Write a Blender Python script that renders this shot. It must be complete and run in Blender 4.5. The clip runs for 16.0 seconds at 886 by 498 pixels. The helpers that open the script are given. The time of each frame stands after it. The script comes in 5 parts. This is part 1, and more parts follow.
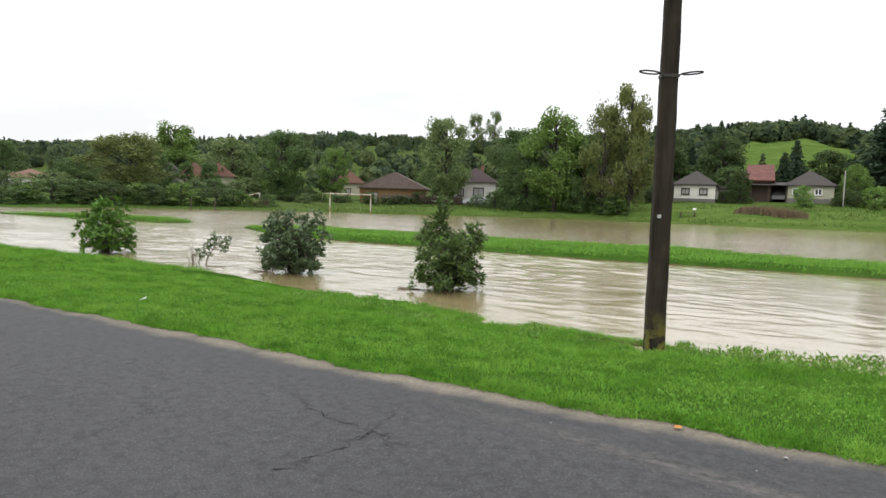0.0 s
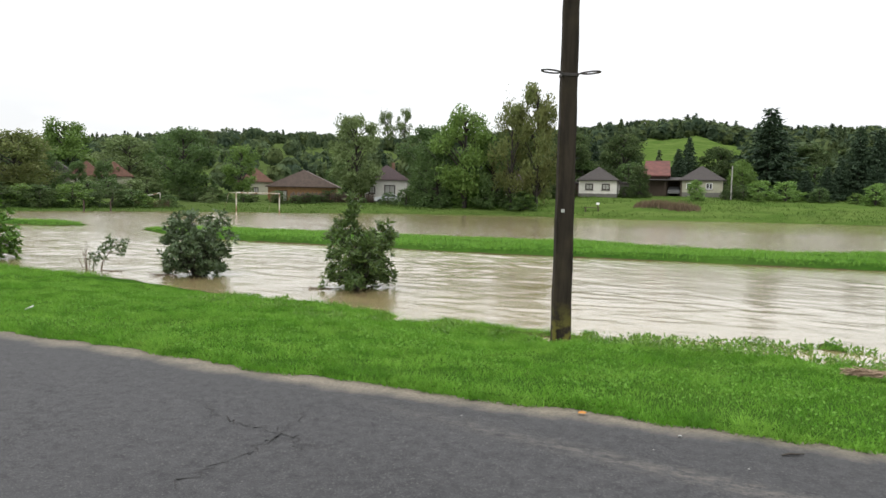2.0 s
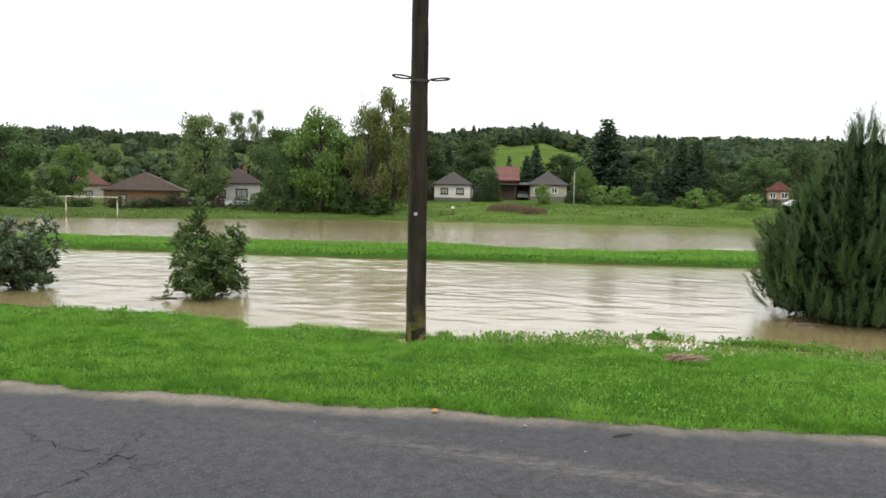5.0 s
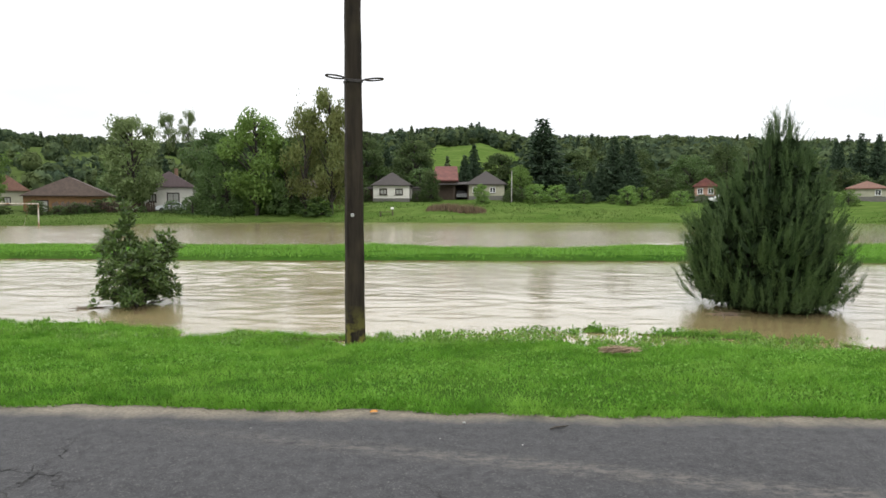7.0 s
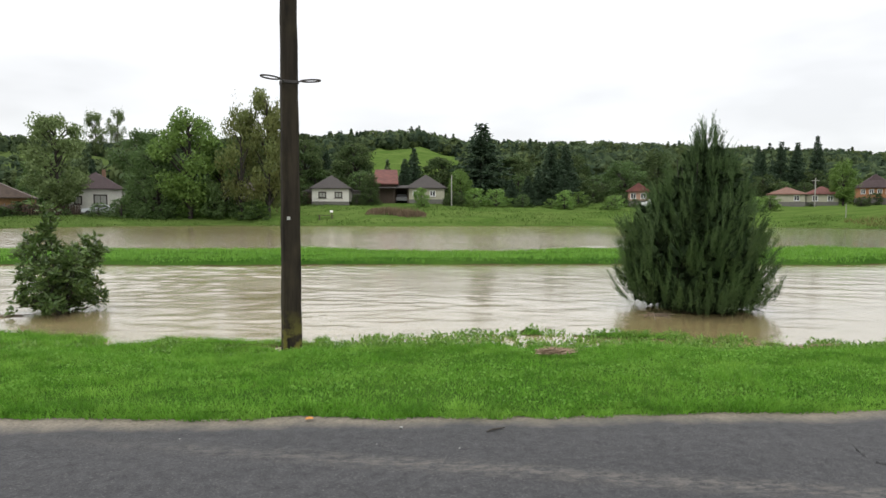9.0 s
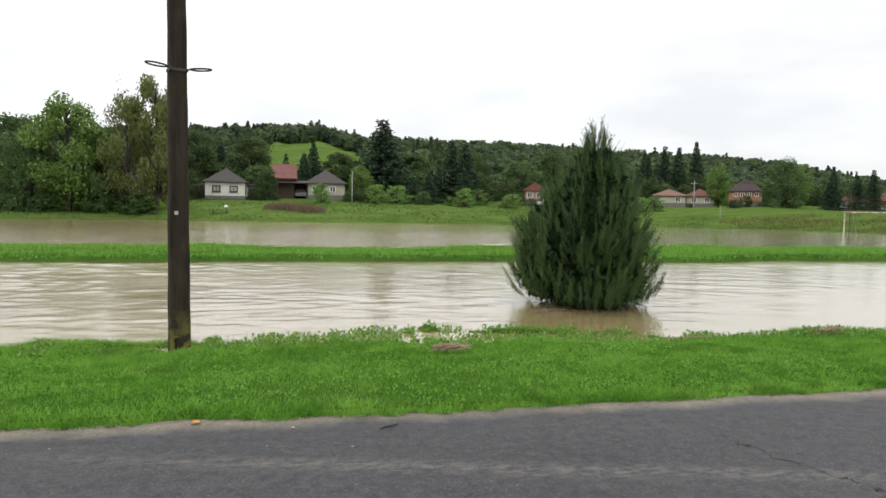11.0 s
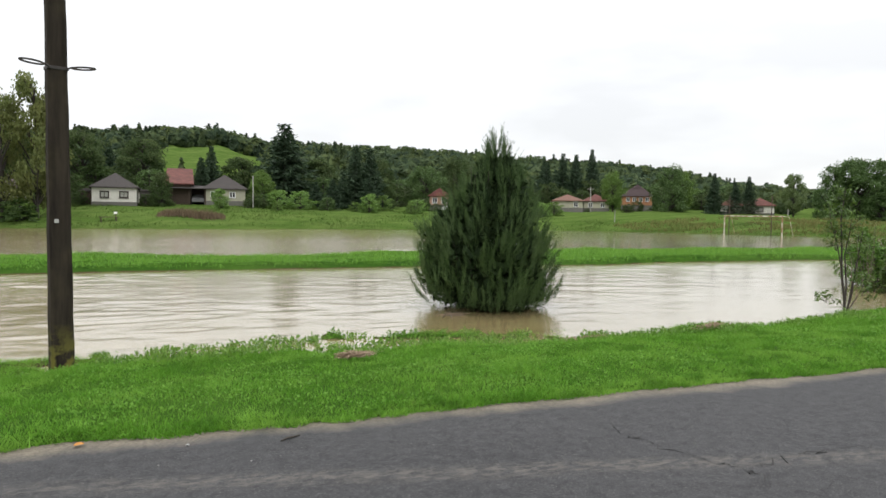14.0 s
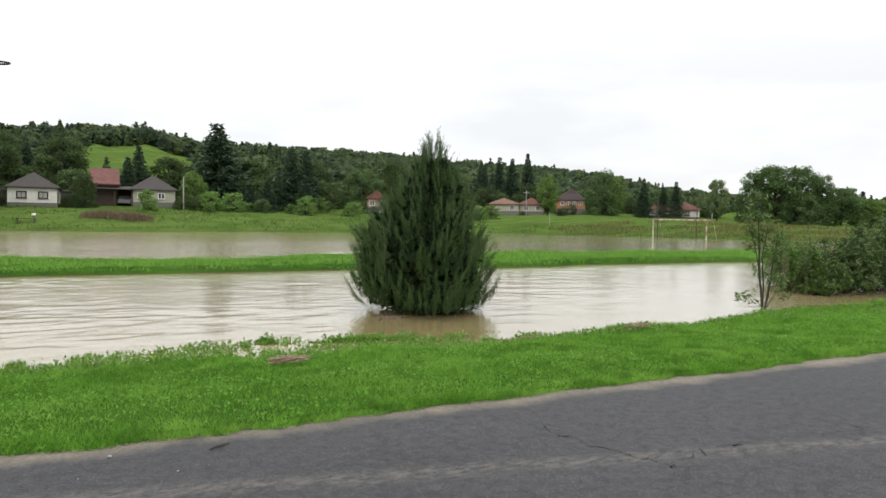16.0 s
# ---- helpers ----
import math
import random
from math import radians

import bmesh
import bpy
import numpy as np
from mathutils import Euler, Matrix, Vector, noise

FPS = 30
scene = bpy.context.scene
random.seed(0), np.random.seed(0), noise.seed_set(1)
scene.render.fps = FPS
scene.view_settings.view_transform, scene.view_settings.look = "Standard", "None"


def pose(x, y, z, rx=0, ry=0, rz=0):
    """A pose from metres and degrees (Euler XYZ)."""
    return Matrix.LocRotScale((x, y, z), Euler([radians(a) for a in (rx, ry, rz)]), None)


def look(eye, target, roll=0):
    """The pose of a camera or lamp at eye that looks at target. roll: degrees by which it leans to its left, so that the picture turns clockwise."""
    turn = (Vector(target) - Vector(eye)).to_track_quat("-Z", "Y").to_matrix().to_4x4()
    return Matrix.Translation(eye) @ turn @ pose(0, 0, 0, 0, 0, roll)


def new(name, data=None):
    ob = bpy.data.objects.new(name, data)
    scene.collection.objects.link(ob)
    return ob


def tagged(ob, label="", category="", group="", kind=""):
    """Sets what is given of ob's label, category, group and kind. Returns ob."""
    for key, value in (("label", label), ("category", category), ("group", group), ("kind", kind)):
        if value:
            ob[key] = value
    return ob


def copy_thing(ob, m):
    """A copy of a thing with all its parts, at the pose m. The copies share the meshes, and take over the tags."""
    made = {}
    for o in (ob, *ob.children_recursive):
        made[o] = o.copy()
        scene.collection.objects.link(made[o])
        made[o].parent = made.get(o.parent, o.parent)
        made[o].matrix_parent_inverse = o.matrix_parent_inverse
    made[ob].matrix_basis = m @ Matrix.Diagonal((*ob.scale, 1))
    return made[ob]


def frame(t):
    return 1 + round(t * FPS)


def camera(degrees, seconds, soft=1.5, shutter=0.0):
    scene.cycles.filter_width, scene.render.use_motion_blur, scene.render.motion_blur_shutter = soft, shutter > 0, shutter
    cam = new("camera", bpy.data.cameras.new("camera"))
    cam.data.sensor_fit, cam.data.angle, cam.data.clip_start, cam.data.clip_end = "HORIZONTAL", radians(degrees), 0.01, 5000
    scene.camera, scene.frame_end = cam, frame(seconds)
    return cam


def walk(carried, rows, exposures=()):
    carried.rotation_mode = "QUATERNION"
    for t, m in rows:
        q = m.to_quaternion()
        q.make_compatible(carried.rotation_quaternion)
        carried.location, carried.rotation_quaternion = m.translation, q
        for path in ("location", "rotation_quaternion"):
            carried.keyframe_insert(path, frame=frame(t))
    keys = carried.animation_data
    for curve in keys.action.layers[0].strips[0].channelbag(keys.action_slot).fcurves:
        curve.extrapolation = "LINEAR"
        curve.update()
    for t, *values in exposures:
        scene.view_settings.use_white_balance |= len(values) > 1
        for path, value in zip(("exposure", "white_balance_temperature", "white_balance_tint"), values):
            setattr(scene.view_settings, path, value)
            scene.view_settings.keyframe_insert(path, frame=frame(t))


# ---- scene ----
cam = camera(68.0, 16.0)
PATH = [
    (0, (0.012, 0.106, 1.593), (-0.907, 1.875, 1.441), 1.8),
    (0.5, (0.022, 0.107, 1.591), (-0.855, 1.897, 1.431), 1.7),
    (1, (0.031, 0.116, 1.589), (-0.786, 1.934, 1.429), 1.5),
    (1.5, (0.043, 0.119, 1.582), (-0.7, 1.969, 1.426), 1.4),
    (2, (0.05, 0.114, 1.588), (-0.627, 1.99, 1.435), 1.1),
    (2.5, (0.059, 0.114, 1.586), (-0.558, 2.01, 1.436), 0.8),
    (3, (0.065, 0.109, 1.584), (-0.488, 2.025, 1.434), 0.8),
    (3.5, (0.082, 0.113, 1.582), (-0.399, 2.049, 1.434), 0.9),
    (4, (0.089, 0.109, 1.585), (-0.3, 2.066, 1.441), 1.2),
    (4.5, (0.101, 0.106, 1.585), (-0.219, 2.076, 1.448), 1.0),
    (5, (0.108, 0.105, 1.581), (-0.153, 2.083, 1.448), 1.0),
    (7.5, (0.15, 0.101, 1.574), (0.107, 2.096, 1.443), 0.2),
    (8, (0.145, 0.101, 1.58), (0.14, 2.097, 1.448), 0.5),
    (8.5, (0.161, 0.118, 1.572), (0.197, 2.114, 1.449), -0.0),
    (9, (0.173, 0.116, 1.574), (0.273, 2.11, 1.455), 0.2),
    (9.5, (0.188, 0.106, 1.577), (0.374, 2.094, 1.453), 0.7),
    (12, (0.23, 0.094, 1.58), (0.724, 2.029, 1.459), 0.8),
    (12.5, (0.237, 0.08, 1.581), (0.77, 2.003, 1.463), 0.8),
    (13, (0.241, 0.075, 1.584), (0.821, 1.986, 1.472), 0.7),
    (13.5, (0.244, 0.072, 1.584), (0.875, 1.967, 1.476), 0.6),
    (14, (0.25, 0.077, 1.588), (0.923, 1.957, 1.483), 0.7),
    (14.5, (0.252, 0.066, 1.589), (0.97, 1.93, 1.487), 1.0),
    (15, (0.259, 0.058, 1.589), (1.024, 1.903, 1.49), 0.9),
    (15.5, (0.261, 0.052, 1.593), (1.07, 1.879, 1.496), 1.0),
    (16, (0.27, 0.043, 1.595), (1.118, 1.852, 1.501), 0.9),
]
walk(cam, [(t, look(eye, target, roll)) for t, eye, target, roll in PATH], [(0, 0.16), (3, 0.16), (5, 0.16), (7.5, 0.18), (8.5, 0.03), (12, 0.05), (16, 0.06)])

# ---- sky and light: a bright, even overcast ----
SUN_EL, SUN_AZ = 48.0, 205.0
world = bpy.data.worlds.new("overcast_sky")
scene.world = world
world.use_nodes = True
wn, wl = world.node_tree.nodes, world.node_tree.links
wn.clear()


def wnode(kind, **values):
    n = wn.new(kind)
    for k, v in values.items():
        n.inputs[k].default_value = v
    return n


sky = wn.new("ShaderNodeTexSky")
sky.sky_type, sky.sun_disc = "NISHITA", False
sky.sun_elevation, sky.sun_rotation = radians(SUN_EL), radians(SUN_AZ)
sky_bg = wnode("ShaderNodeBackground", Strength=0.012)
wl.new(sky.outputs[0], sky_bg.inputs[0])
wco = wn.new("ShaderNodeTexCoord")
wsep = wn.new("ShaderNodeSeparateXYZ")
wl.new(wco.outputs["Generated"], wsep.inputs[0])
# luminance of a cloud deck: pale and even low down, far brighter towards the zenith
wpow = wn.new("ShaderNodeMath")
wpow.operation, wpow.use_clamp = "POWER", True
wpow.inputs[1].default_value = 1.9
wl.new(wsep.outputs[2], wpow.inputs[0])
wup = wn.new("ShaderNodeMath")
wup.operation = "MULTIPLY_ADD"
wup.inputs[1].default_value, wup.inputs[2].default_value = 2.05, 0.9
wl.new(wpow.outputs[0], wup.inputs[0])
wmap = wnode("ShaderNodeMapping", Scale=(1.0, 1.0, 3.2))
wl.new(wco.outputs["Generated"], wmap.inputs[0])
wcloud = wnode("ShaderNodeTexNoise", Scale=2.6, Detail=4.0, Roughness=0.5)
wl.new(wmap.outputs[0], wcloud.inputs["Vector"])
wcr = wn.new("ShaderNodeMapRange")
wcr.inputs[1].default_value, wcr.inputs[2].default_value, wcr.inputs[3].default_value, wcr.inputs[4].default_value = 0.36, 0.56, 0.89, 1.06
wl.new(wcloud.outputs[0], wcr.inputs[0])
wmul = wn.new("ShaderNodeMath")
wmul.operation = "MULTIPLY"
wl.new(wup.outputs[0], wmul.inputs[0])
wl.new(wcr.outputs[0], wmul.inputs[1])
cloud_bg = wnode("ShaderNodeBackground", Color=(0.985, 0.99, 1.0, 1.0))
wl.new(wmul.outputs[0], cloud_bg.inputs["Strength"])
wadd = wn.new("ShaderNodeAddShader")
wl.new(sky_bg.outputs[0], wadd.inputs[0])
wl.new(cloud_bg.outputs[0], wadd.inputs[1])
wout = wn.new("ShaderNodeOutputWorld")
wl.new(wadd.outputs[0], wout.inputs[0])

sun_data = bpy.data.lights.new("sun", "SUN")
sun_data.energy, sun_data.angle, sun_data.color = 0.7, radians(25), (1.0, 0.97, 0.92)
sun = new("sun", sun_data)
_sa, _se = radians(SUN_AZ), radians(SUN_EL)
sun.matrix_world = look((30 * math.sin(_sa) * math.cos(_se), 30 * math.cos(_sa) * math.cos(_se), 30 * math.sin(_se)), (0, 0, 0))


# ---- materials ----
class Mat:
    """A node material in short: colours are mixed by noise at two scales."""

    def __init__(self, name, rough=0.8, metal=0.0, spec=0.5):
        self.m = bpy.data.materials.new(name)
        self.m.use_nodes = True
        self.t = self.m.node_tree
        self.b = self.t.nodes["Principled BSDF"]
        self.out = self.t.nodes["Material Output"]
        self.b.inputs["Roughness"].default_value = rough
        self.b.inputs["Metallic"].default_value = metal
        self.b.inputs["Specular IOR Level"].default_value = spec
        self.co = self.t.nodes.new("ShaderNodeTexCoord")
        self.geo = self.t.nodes.new("ShaderNodeNewGeometry")

    def node(self, kind, **v):
        n = self.t.nodes.new(kind)
        for k, x in v.items():
            n.inputs[k].default_value = x
        return n

    def link(self, a, b):
        self.t.links.new(a, b)

    def vec(self, scale=(1, 1, 1), world=True):
        mp = self.node("ShaderNodeMapping", Scale=scale)
        self.link(self.geo.outputs["Position"] if world else self.co.outputs["Object"], mp.inputs[0])
        return mp.outputs[0]

    def noise(self, scale, detail=4.0, rough=0.55, stretch=(1, 1, 1), world=True, distort=0.0):
        n = self.node("ShaderNodeTexNoise", Scale=scale, Detail=detail, Roughness=rough, Distortion=distort)
        self.link(self.vec(stretch, world), n.inputs["Vector"])
        return n.outputs[0]

    def ramp(self, fac, lo=0.4, hi=0.6, a=0.0, b=1.0):
        n = self.node("ShaderNodeMapRange")
        for i, v in zip((1, 2, 3, 4), (lo, hi, a, b)):
            n.inputs[i].default_value = v
        self.link(fac, n.inputs[0])
        return n.outputs[0]

    def math(self, op, a, b):
        n = self.t.nodes.new("ShaderNodeMath")
        n.operation = op
        for i, v in enumerate((a, b)):
            if isinstance(v, (int, float)):
                n.inputs[i].default_value = v
            else:
                self.link(v, n.inputs[i])
        return n.outputs[0]

    def mix(self, fac, a, b):
        n = self.t.nodes.new("ShaderNodeMix")
        n.data_type = "RGBA"
        for i, v in ((0, fac), (6, a), (7, b)):
            if isinstance(v, (int, float)):
                n.inputs[i].default_value = v
            elif isinstance(v, tuple):
                n.inputs[i].default_value = (*v, 1.0)
            else:
                self.link(v, n.inputs[i])
        return n.outputs[2]

    def color(self, c):
        if isinstance(c, tuple):
            self.b.inputs["Base Color"].default_value = (*c, 1.0)
        else:
            self.link(c, self.b.inputs["Base Color"])
        return self

    def rough(self, r):
        self.link(r, self.b.inputs["Roughness"])
        return self

    def bump(self, height, strength=0.4, distance=0.02):
        n = self.node("ShaderNodeBump", Strength=strength, Distance=distance)
        self.link(height, n.inputs["Height"])
        self.link(n.outputs[0], self.b.inputs["Normal"])
        return self

    def translucent(self, share, color):
        tr = self.t.nodes.new("ShaderNodeBsdfTranslucent")
        if isinstance(color, tuple):
            tr.inputs[0].default_value = (*color, 1.0)
        else:
            self.link(color, tr.inputs[0])
        mx = self.t.nodes.new("ShaderNodeMixShader")
        mx.inputs[0].default_value = share
        self.link(self.b.outputs[0], mx.inputs[1])
        self.link(tr.outputs[0], mx.inputs[2])
        self.link(mx.outputs[0], self.out.inputs[0])
        return self


def plain(name, c, rough=0.75, vary=0.25, scale=3.0, metal=0.0, bump=0.0):
    """A painted or worn surface: two scales of mottling, with a little relief."""
    m = Mat(name, rough, metal)
    n1, n2 = m.noise(scale), m.noise(scale * 9, 3)
    dark = tuple(v * (1 - vary) for v in c)
    lite = tuple(min(1, v * (1 + vary * 0.6)) for v in c)
    m.color(m.mix(m.ramp(n2, 0.35, 0.65, 0, 0.5), m.mix(m.ramp(n1, 0.3, 0.7), dark, lite), c))
    if bump:
        m.bump(n2, bump, 0.02)
    return m.m


def foliage(name, dark, lite, share=0.25, rough=0.6, tint=None, spec=0.3):
    """Leaves: each leaf its own tone, large patches lighter and darker."""
    m = Mat(name, rough, 0.0, spec)
    c = m.mix(m.geo.outputs["Random Per Island"], dark, lite)
    c = m.mix(m.ramp(m.noise(0.35, 2), 0.4, 0.65, 0, 0.4), c, tint or lite)
    m.color(c).translucent(share, c)
    return m.m


def ground_material():
    m = Mat("grass_and_mud", 1.0, 0.0, 0.0)
    n1, n2, n3 = m.noise(0.12, 3), m.noise(1.3, 4), m.noise(22, 3)
    green = m.mix(m.ramp(n2, 0.35, 0.65), (0.02, 0.055, 0.008), (0.04, 0.09, 0.012))
    green = m.mix(m.ramp(n1, 0.4, 0.65, 0, 0.6), green, (0.05, 0.09, 0.02))
    green = m.mix(m.ramp(n3, 0.4, 0.7, 0, 0.35), green, (0.03, 0.07, 0.012))
    # the upland is rougher pasture, yellower than the turf
    far = m.node("ShaderNodeSeparateXYZ")
    m.link(m.geo.outputs["Position"], far.inputs[0])
    pasture = m.mix(m.ramp(m.noise(0.5, 5, 0.65, (0.3, 1, 1)), 0.38, 0.62), (0.05, 0.09, 0.018), (0.085, 0.125, 0.032))
    pasture = m.mix(m.ramp(m.noise(1.6, 4, 0.7, (0.4, 1, 1)), 0.52, 0.66, 0, 0.6), pasture, (0.035, 0.05, 0.016))
    pasture = m.mix(m.ramp(far.outputs[0], -30, -60, 0, 0.75), pasture, (0.055, 0.075, 0.026))
    green = m.mix(m.ramp(far.outputs[1], 36, 62), green, pasture)
    # below the flood line there is silt instead of turf
    sep = m.node("ShaderNodeSeparateXYZ")
    m.link(m.geo.outputs["Position"], sep.inputs[0])
    level = m.math("ADD", sep.outputs[2], m.math("MULTIPLY", n2, 0.12))
    m.color(m.mix(m.ramp(level, -0.45, -0.40), (0.06, 0.046, 0.026), green))
    m.bump(m.math("ADD", n3, m.math("MULTIPLY", n2, 2)), 0.8, 0.04)
    return m.m


def water_material():
    m = Mat("muddy_flood_water", 0.22, 0.0, 0.5)
    m.b.inputs["IOR"].default_value = 1.9
    m.b.inputs["Coat Weight"].default_value, m.b.inputs["Coat Roughness"].default_value = 0.75, 0.15
    n1 = m.noise(0.35, 4, 0.55, (0.3, 1, 1))
    m.color(m.mix(m.ramp(n1, 0.35, 0.65), (0.225, 0.175, 0.078), (0.265, 0.213, 0.108)))
    # long low ripples lie across the view, with short chop and the swirl of the current on them
    ripple = m.noise(3.0, 4, 0.6, (0.55, 1.2, 1), distort=1.4)
    chop = m.noise(5.0, 3, 0.6, (0.4, 1.3, 1), distort=0.8)
    place = m.node("ShaderNodeSeparateXYZ")
    m.link(m.geo.outputs["Position"], place.inputs[0])
    # smooth slicks lie between the ruffled stretches
    slick = m.ramp(m.noise(0.4, 4, 0.6, (0.4, 0.9, 1)), 0.4, 0.62, 0.25, 1.2)
    # the current runs rougher upstream
    slick = m.math("MULTIPLY", slick, m.ramp(place.outputs[0], 3, -6, 0.4, 1.7))
    # the wind ruffles the middle of the flooded field, the far margin lies calm
    wind = m.math("MULTIPLY", m.ramp(place.outputs[1], 62, 52, 0, 1), m.ramp(place.outputs[0], 24, 12, 0, 1))
    field = m.math("ADD", m.math("MULTIPLY", wind, 1.2), 0.1)
    open_water = m.ramp(place.outputs[1], 29, 33)
    slick = m.math("ADD", m.math("MULTIPLY", slick, m.math("SUBTRACT", 1, open_water)), m.math("MULTIPLY", field, open_water))
    height = m.math("MULTIPLY", m.math("ADD", ripple, m.math("MULTIPLY", chop, 0.16)), slick)
    m.bump(height, 1.0, 0.026)
    # small capillary waves dull the reflection, least in the sheltered corner of the field
    m.rough(m.math("SUBTRACT", 0.19, m.math("MULTIPLY", m.math("MULTIPLY", open_water, m.ramp(place.outputs[0], 12, 26)), 0.14)))
    return m.m


def asphalt_material():
    m = Mat("worn_asphalt", 0.8, 0.0, 0.3)
    n1, n2, n3 = m.noise(0.8, 5, 0.65, (0.5, 1.2, 1)), m.noise(11, 5, 0.65), m.noise(75, 4, 0.75)
    c = m.mix(m.ramp(n1, 0.35, 0.65), (0.021, 0.021, 0.0225), (0.041, 0.041, 0.0425))
    c = m.mix(m.ramp(n2, 0.45, 0.7, 0, 0.55), c, (0.058, 0.058, 0.06))
    c = m.mix(m.ramp(n2, 0.46, 0.3, 0, 0.6), c, (0.014, 0.014, 0.016))
    c = m.mix(m.ramp(n3, 0.56, 0.72, 0, 0.9), c, (0.15, 0.145, 0.135))
    c = m.mix(m.ramp(n3, 0.42, 0.3, 0, 0.7), c, (0.008, 0.008, 0.009))
    sep = m.node("ShaderNodeSeparateXYZ")
    m.link(m.geo.outputs["Position"], sep.inputs[0])
    # a bare, gritty wheel strip and the sandy margin
    off = m.math("ABSOLUTE", m.math("SUBTRACT", m.math("ADD", m.math("ADD", sep.outputs[1], m.math("MULTIPLY", sep.outputs[0], 0.22)), m.math("MULTIPLY", m.noise(0.9, 3), 0.12)), 4.2), 0)
    strip = m.math("MULTIPLY", m.ramp(off, 0.15, 0.03), m.ramp(m.noise(14, 6, 0.8, (0.6, 1.3, 1)), 0.44, 0.6, 0, 0.75))
    strip = m.math("MULTIPLY", strip, m.ramp(sep.outputs[0], -2.5, 0.3, 0.1, 1.0))
    c = m.mix(strip, c, (0.115, 0.105, 0.092))
    # hair cracks where the surface has crazed
    vor = m.node("ShaderNodeTexVoronoi", Scale=2.3)
    vor.feature = "DISTANCE_TO_EDGE"
    warp = m.node("ShaderNodeVectorMath")
    wn3 = m.node("ShaderNodeTexNoise", Scale=3.0, Detail=5.0, Roughness=0.7)
    m.link(m.geo.outputs["Position"], wn3.inputs["Vector"])
    scl = m.node("ShaderNodeVectorMath")
    scl.operation = "SCALE"
    scl.inputs["Scale"].default_value = 0.45
    m.link(wn3.outputs["Color"], scl.inputs[0])
    m.link(m.geo.outputs["Position"], warp.inputs[0])
    m.link(scl.outputs[0], warp.inputs[1])
    m.link(warp.outputs[0], vor.inputs["Vector"])
    craze = m.math("MULTIPLY", m.ramp(vor.outputs["Distance"], 0.012, 0.002), m.ramp(m.noise(0.55, 3, 0.6), 0.5, 0.6, 0, 0.85))
    c = m.mix(craze, c, (0.01, 0.01, 0.01))
    edge = m.math("ADD", sep.outputs[1], m.math("MULTIPLY", m.math("SUBTRACT", m.noise(2.2, 6, 0.7, (1, 0.6, 1)), 0.5), 0.5))
    # the edge bends away towards the west
    bend = m.math("MULTIPLY", m.math("MAXIMUM", m.math("SUBTRACT", m.math("MULTIPLY", sep.outputs[0], -1), 3), 0), 0.07)
    edge = m.math("SUBTRACT", edge, bend)
    sand = m.mix(m.ramp(m.noise(45, 4, 0.7), 0.35, 0.65), (0.12, 0.10, 0.075), (0.27, 0.23, 0.175))
    c = m.mix(m.ramp(edge, 4.78, 5.03, 0, 0.88), c, sand)
    m.color(c)
    m.bump(m.math("ADD", n3, m.math("MULTIPLY", n2, 0.6)), 0.8, 0.008)
    m.rough(m.ramp(n1, 0.35, 0.65, 0.72, 0.88))
    return m.m


GROUND, WATER, ASPHALT = ground_material(), water_material(), asphalt_material()


def verge_material():
    m = Mat("grass_blades", 0.65, 0.0, 0.12)
    c = m.mix(m.geo.outputs["Random Per Island"], (0.066, 0.185, 0.014), (0.165, 0.36, 0.04))
    c = m.mix(m.ramp(m.noise(1.1, 4, 0.6), 0.42, 0.62, 0, 0.7), c, (0.2, 0.37, 0.055))
    c = m.mix(m.ramp(m.noise(2.7, 4, 0.6), 0.46, 0.62, 0, 0.8), c, (0.055, 0.155, 0.012))
    c = m.mix(m.ramp(m.noise(7, 3, 0.6), 0.6, 0.7, 0, 0.5), c, (0.16, 0.22, 0.05))
    m.color(c).translucent(0.35, c)
    return m.m


GRASS = verge_material()
MEADOW = foliage("meadow_grass", (0.066, 0.13, 0.024), (0.115, 0.178, 0.042), 0.3, 0.7, (0.12, 0.15, 0.046), spec=0.1)
ISLAND_GRASS = foliage("island_grass", (0.087, 0.216, 0.022), (0.174, 0.351, 0.045), 0.35, 0.6)
REED = foliage("dry_reeds", (0.10, 0.07, 0.045), (0.19, 0.14, 0.085), 0.2, 0.8)
WEED = foliage("bank_weeds", (0.07, 0.16, 0.02), (0.16, 0.28, 0.05), 0.35, 0.5)
LEAF_DARK = foliage("glossy_dark_leaves", (0.032, 0.068, 0.014), (0.1, 0.15, 0.042), 0.25, 0.42, spec=0.3)
LEAF_GREY = foliage("grey_green_leaves", (0.034, 0.064, 0.026), (0.11, 0.155, 0.07), 0.2, 0.42, spec=0.35)
LEAF_OLIVE = foliage("olive_green_leaves", (0.04, 0.08, 0.014), (0.085, 0.14, 0.028), 0.3, 0.5)
LEAF_LITE = foliage("fresh_green_leaves", (0.05, 0.115, 0.015), (0.10, 0.20, 0.03), 0.3, 0.5)


def juniper_material():
    m = Mat("juniper_needles", 0.65, 0.0, 0.2)
    r = m.geo.outputs["Random Per Island"]
    c = m.mix(m.ramp(r, 0.0, 0.8), (0.018, 0.04, 0.014), (0.088, 0.14, 0.05))
    # blue-green and fresh yellow-green plumes beside one another
    c = m.mix(m.ramp(m.noise(4.5, 2, 0.5, (1, 1, 0.3)), 0.5, 0.62, 0, 0.6), c, (0.12, 0.18, 0.075))
    c = m.mix(m.ramp(m.noise(1.1, 2), 0.42, 0.65, 0, 0.45), c, (0.07, 0.125, 0.034))
    m.color(c).translucent(0.22, c)
    return m.m


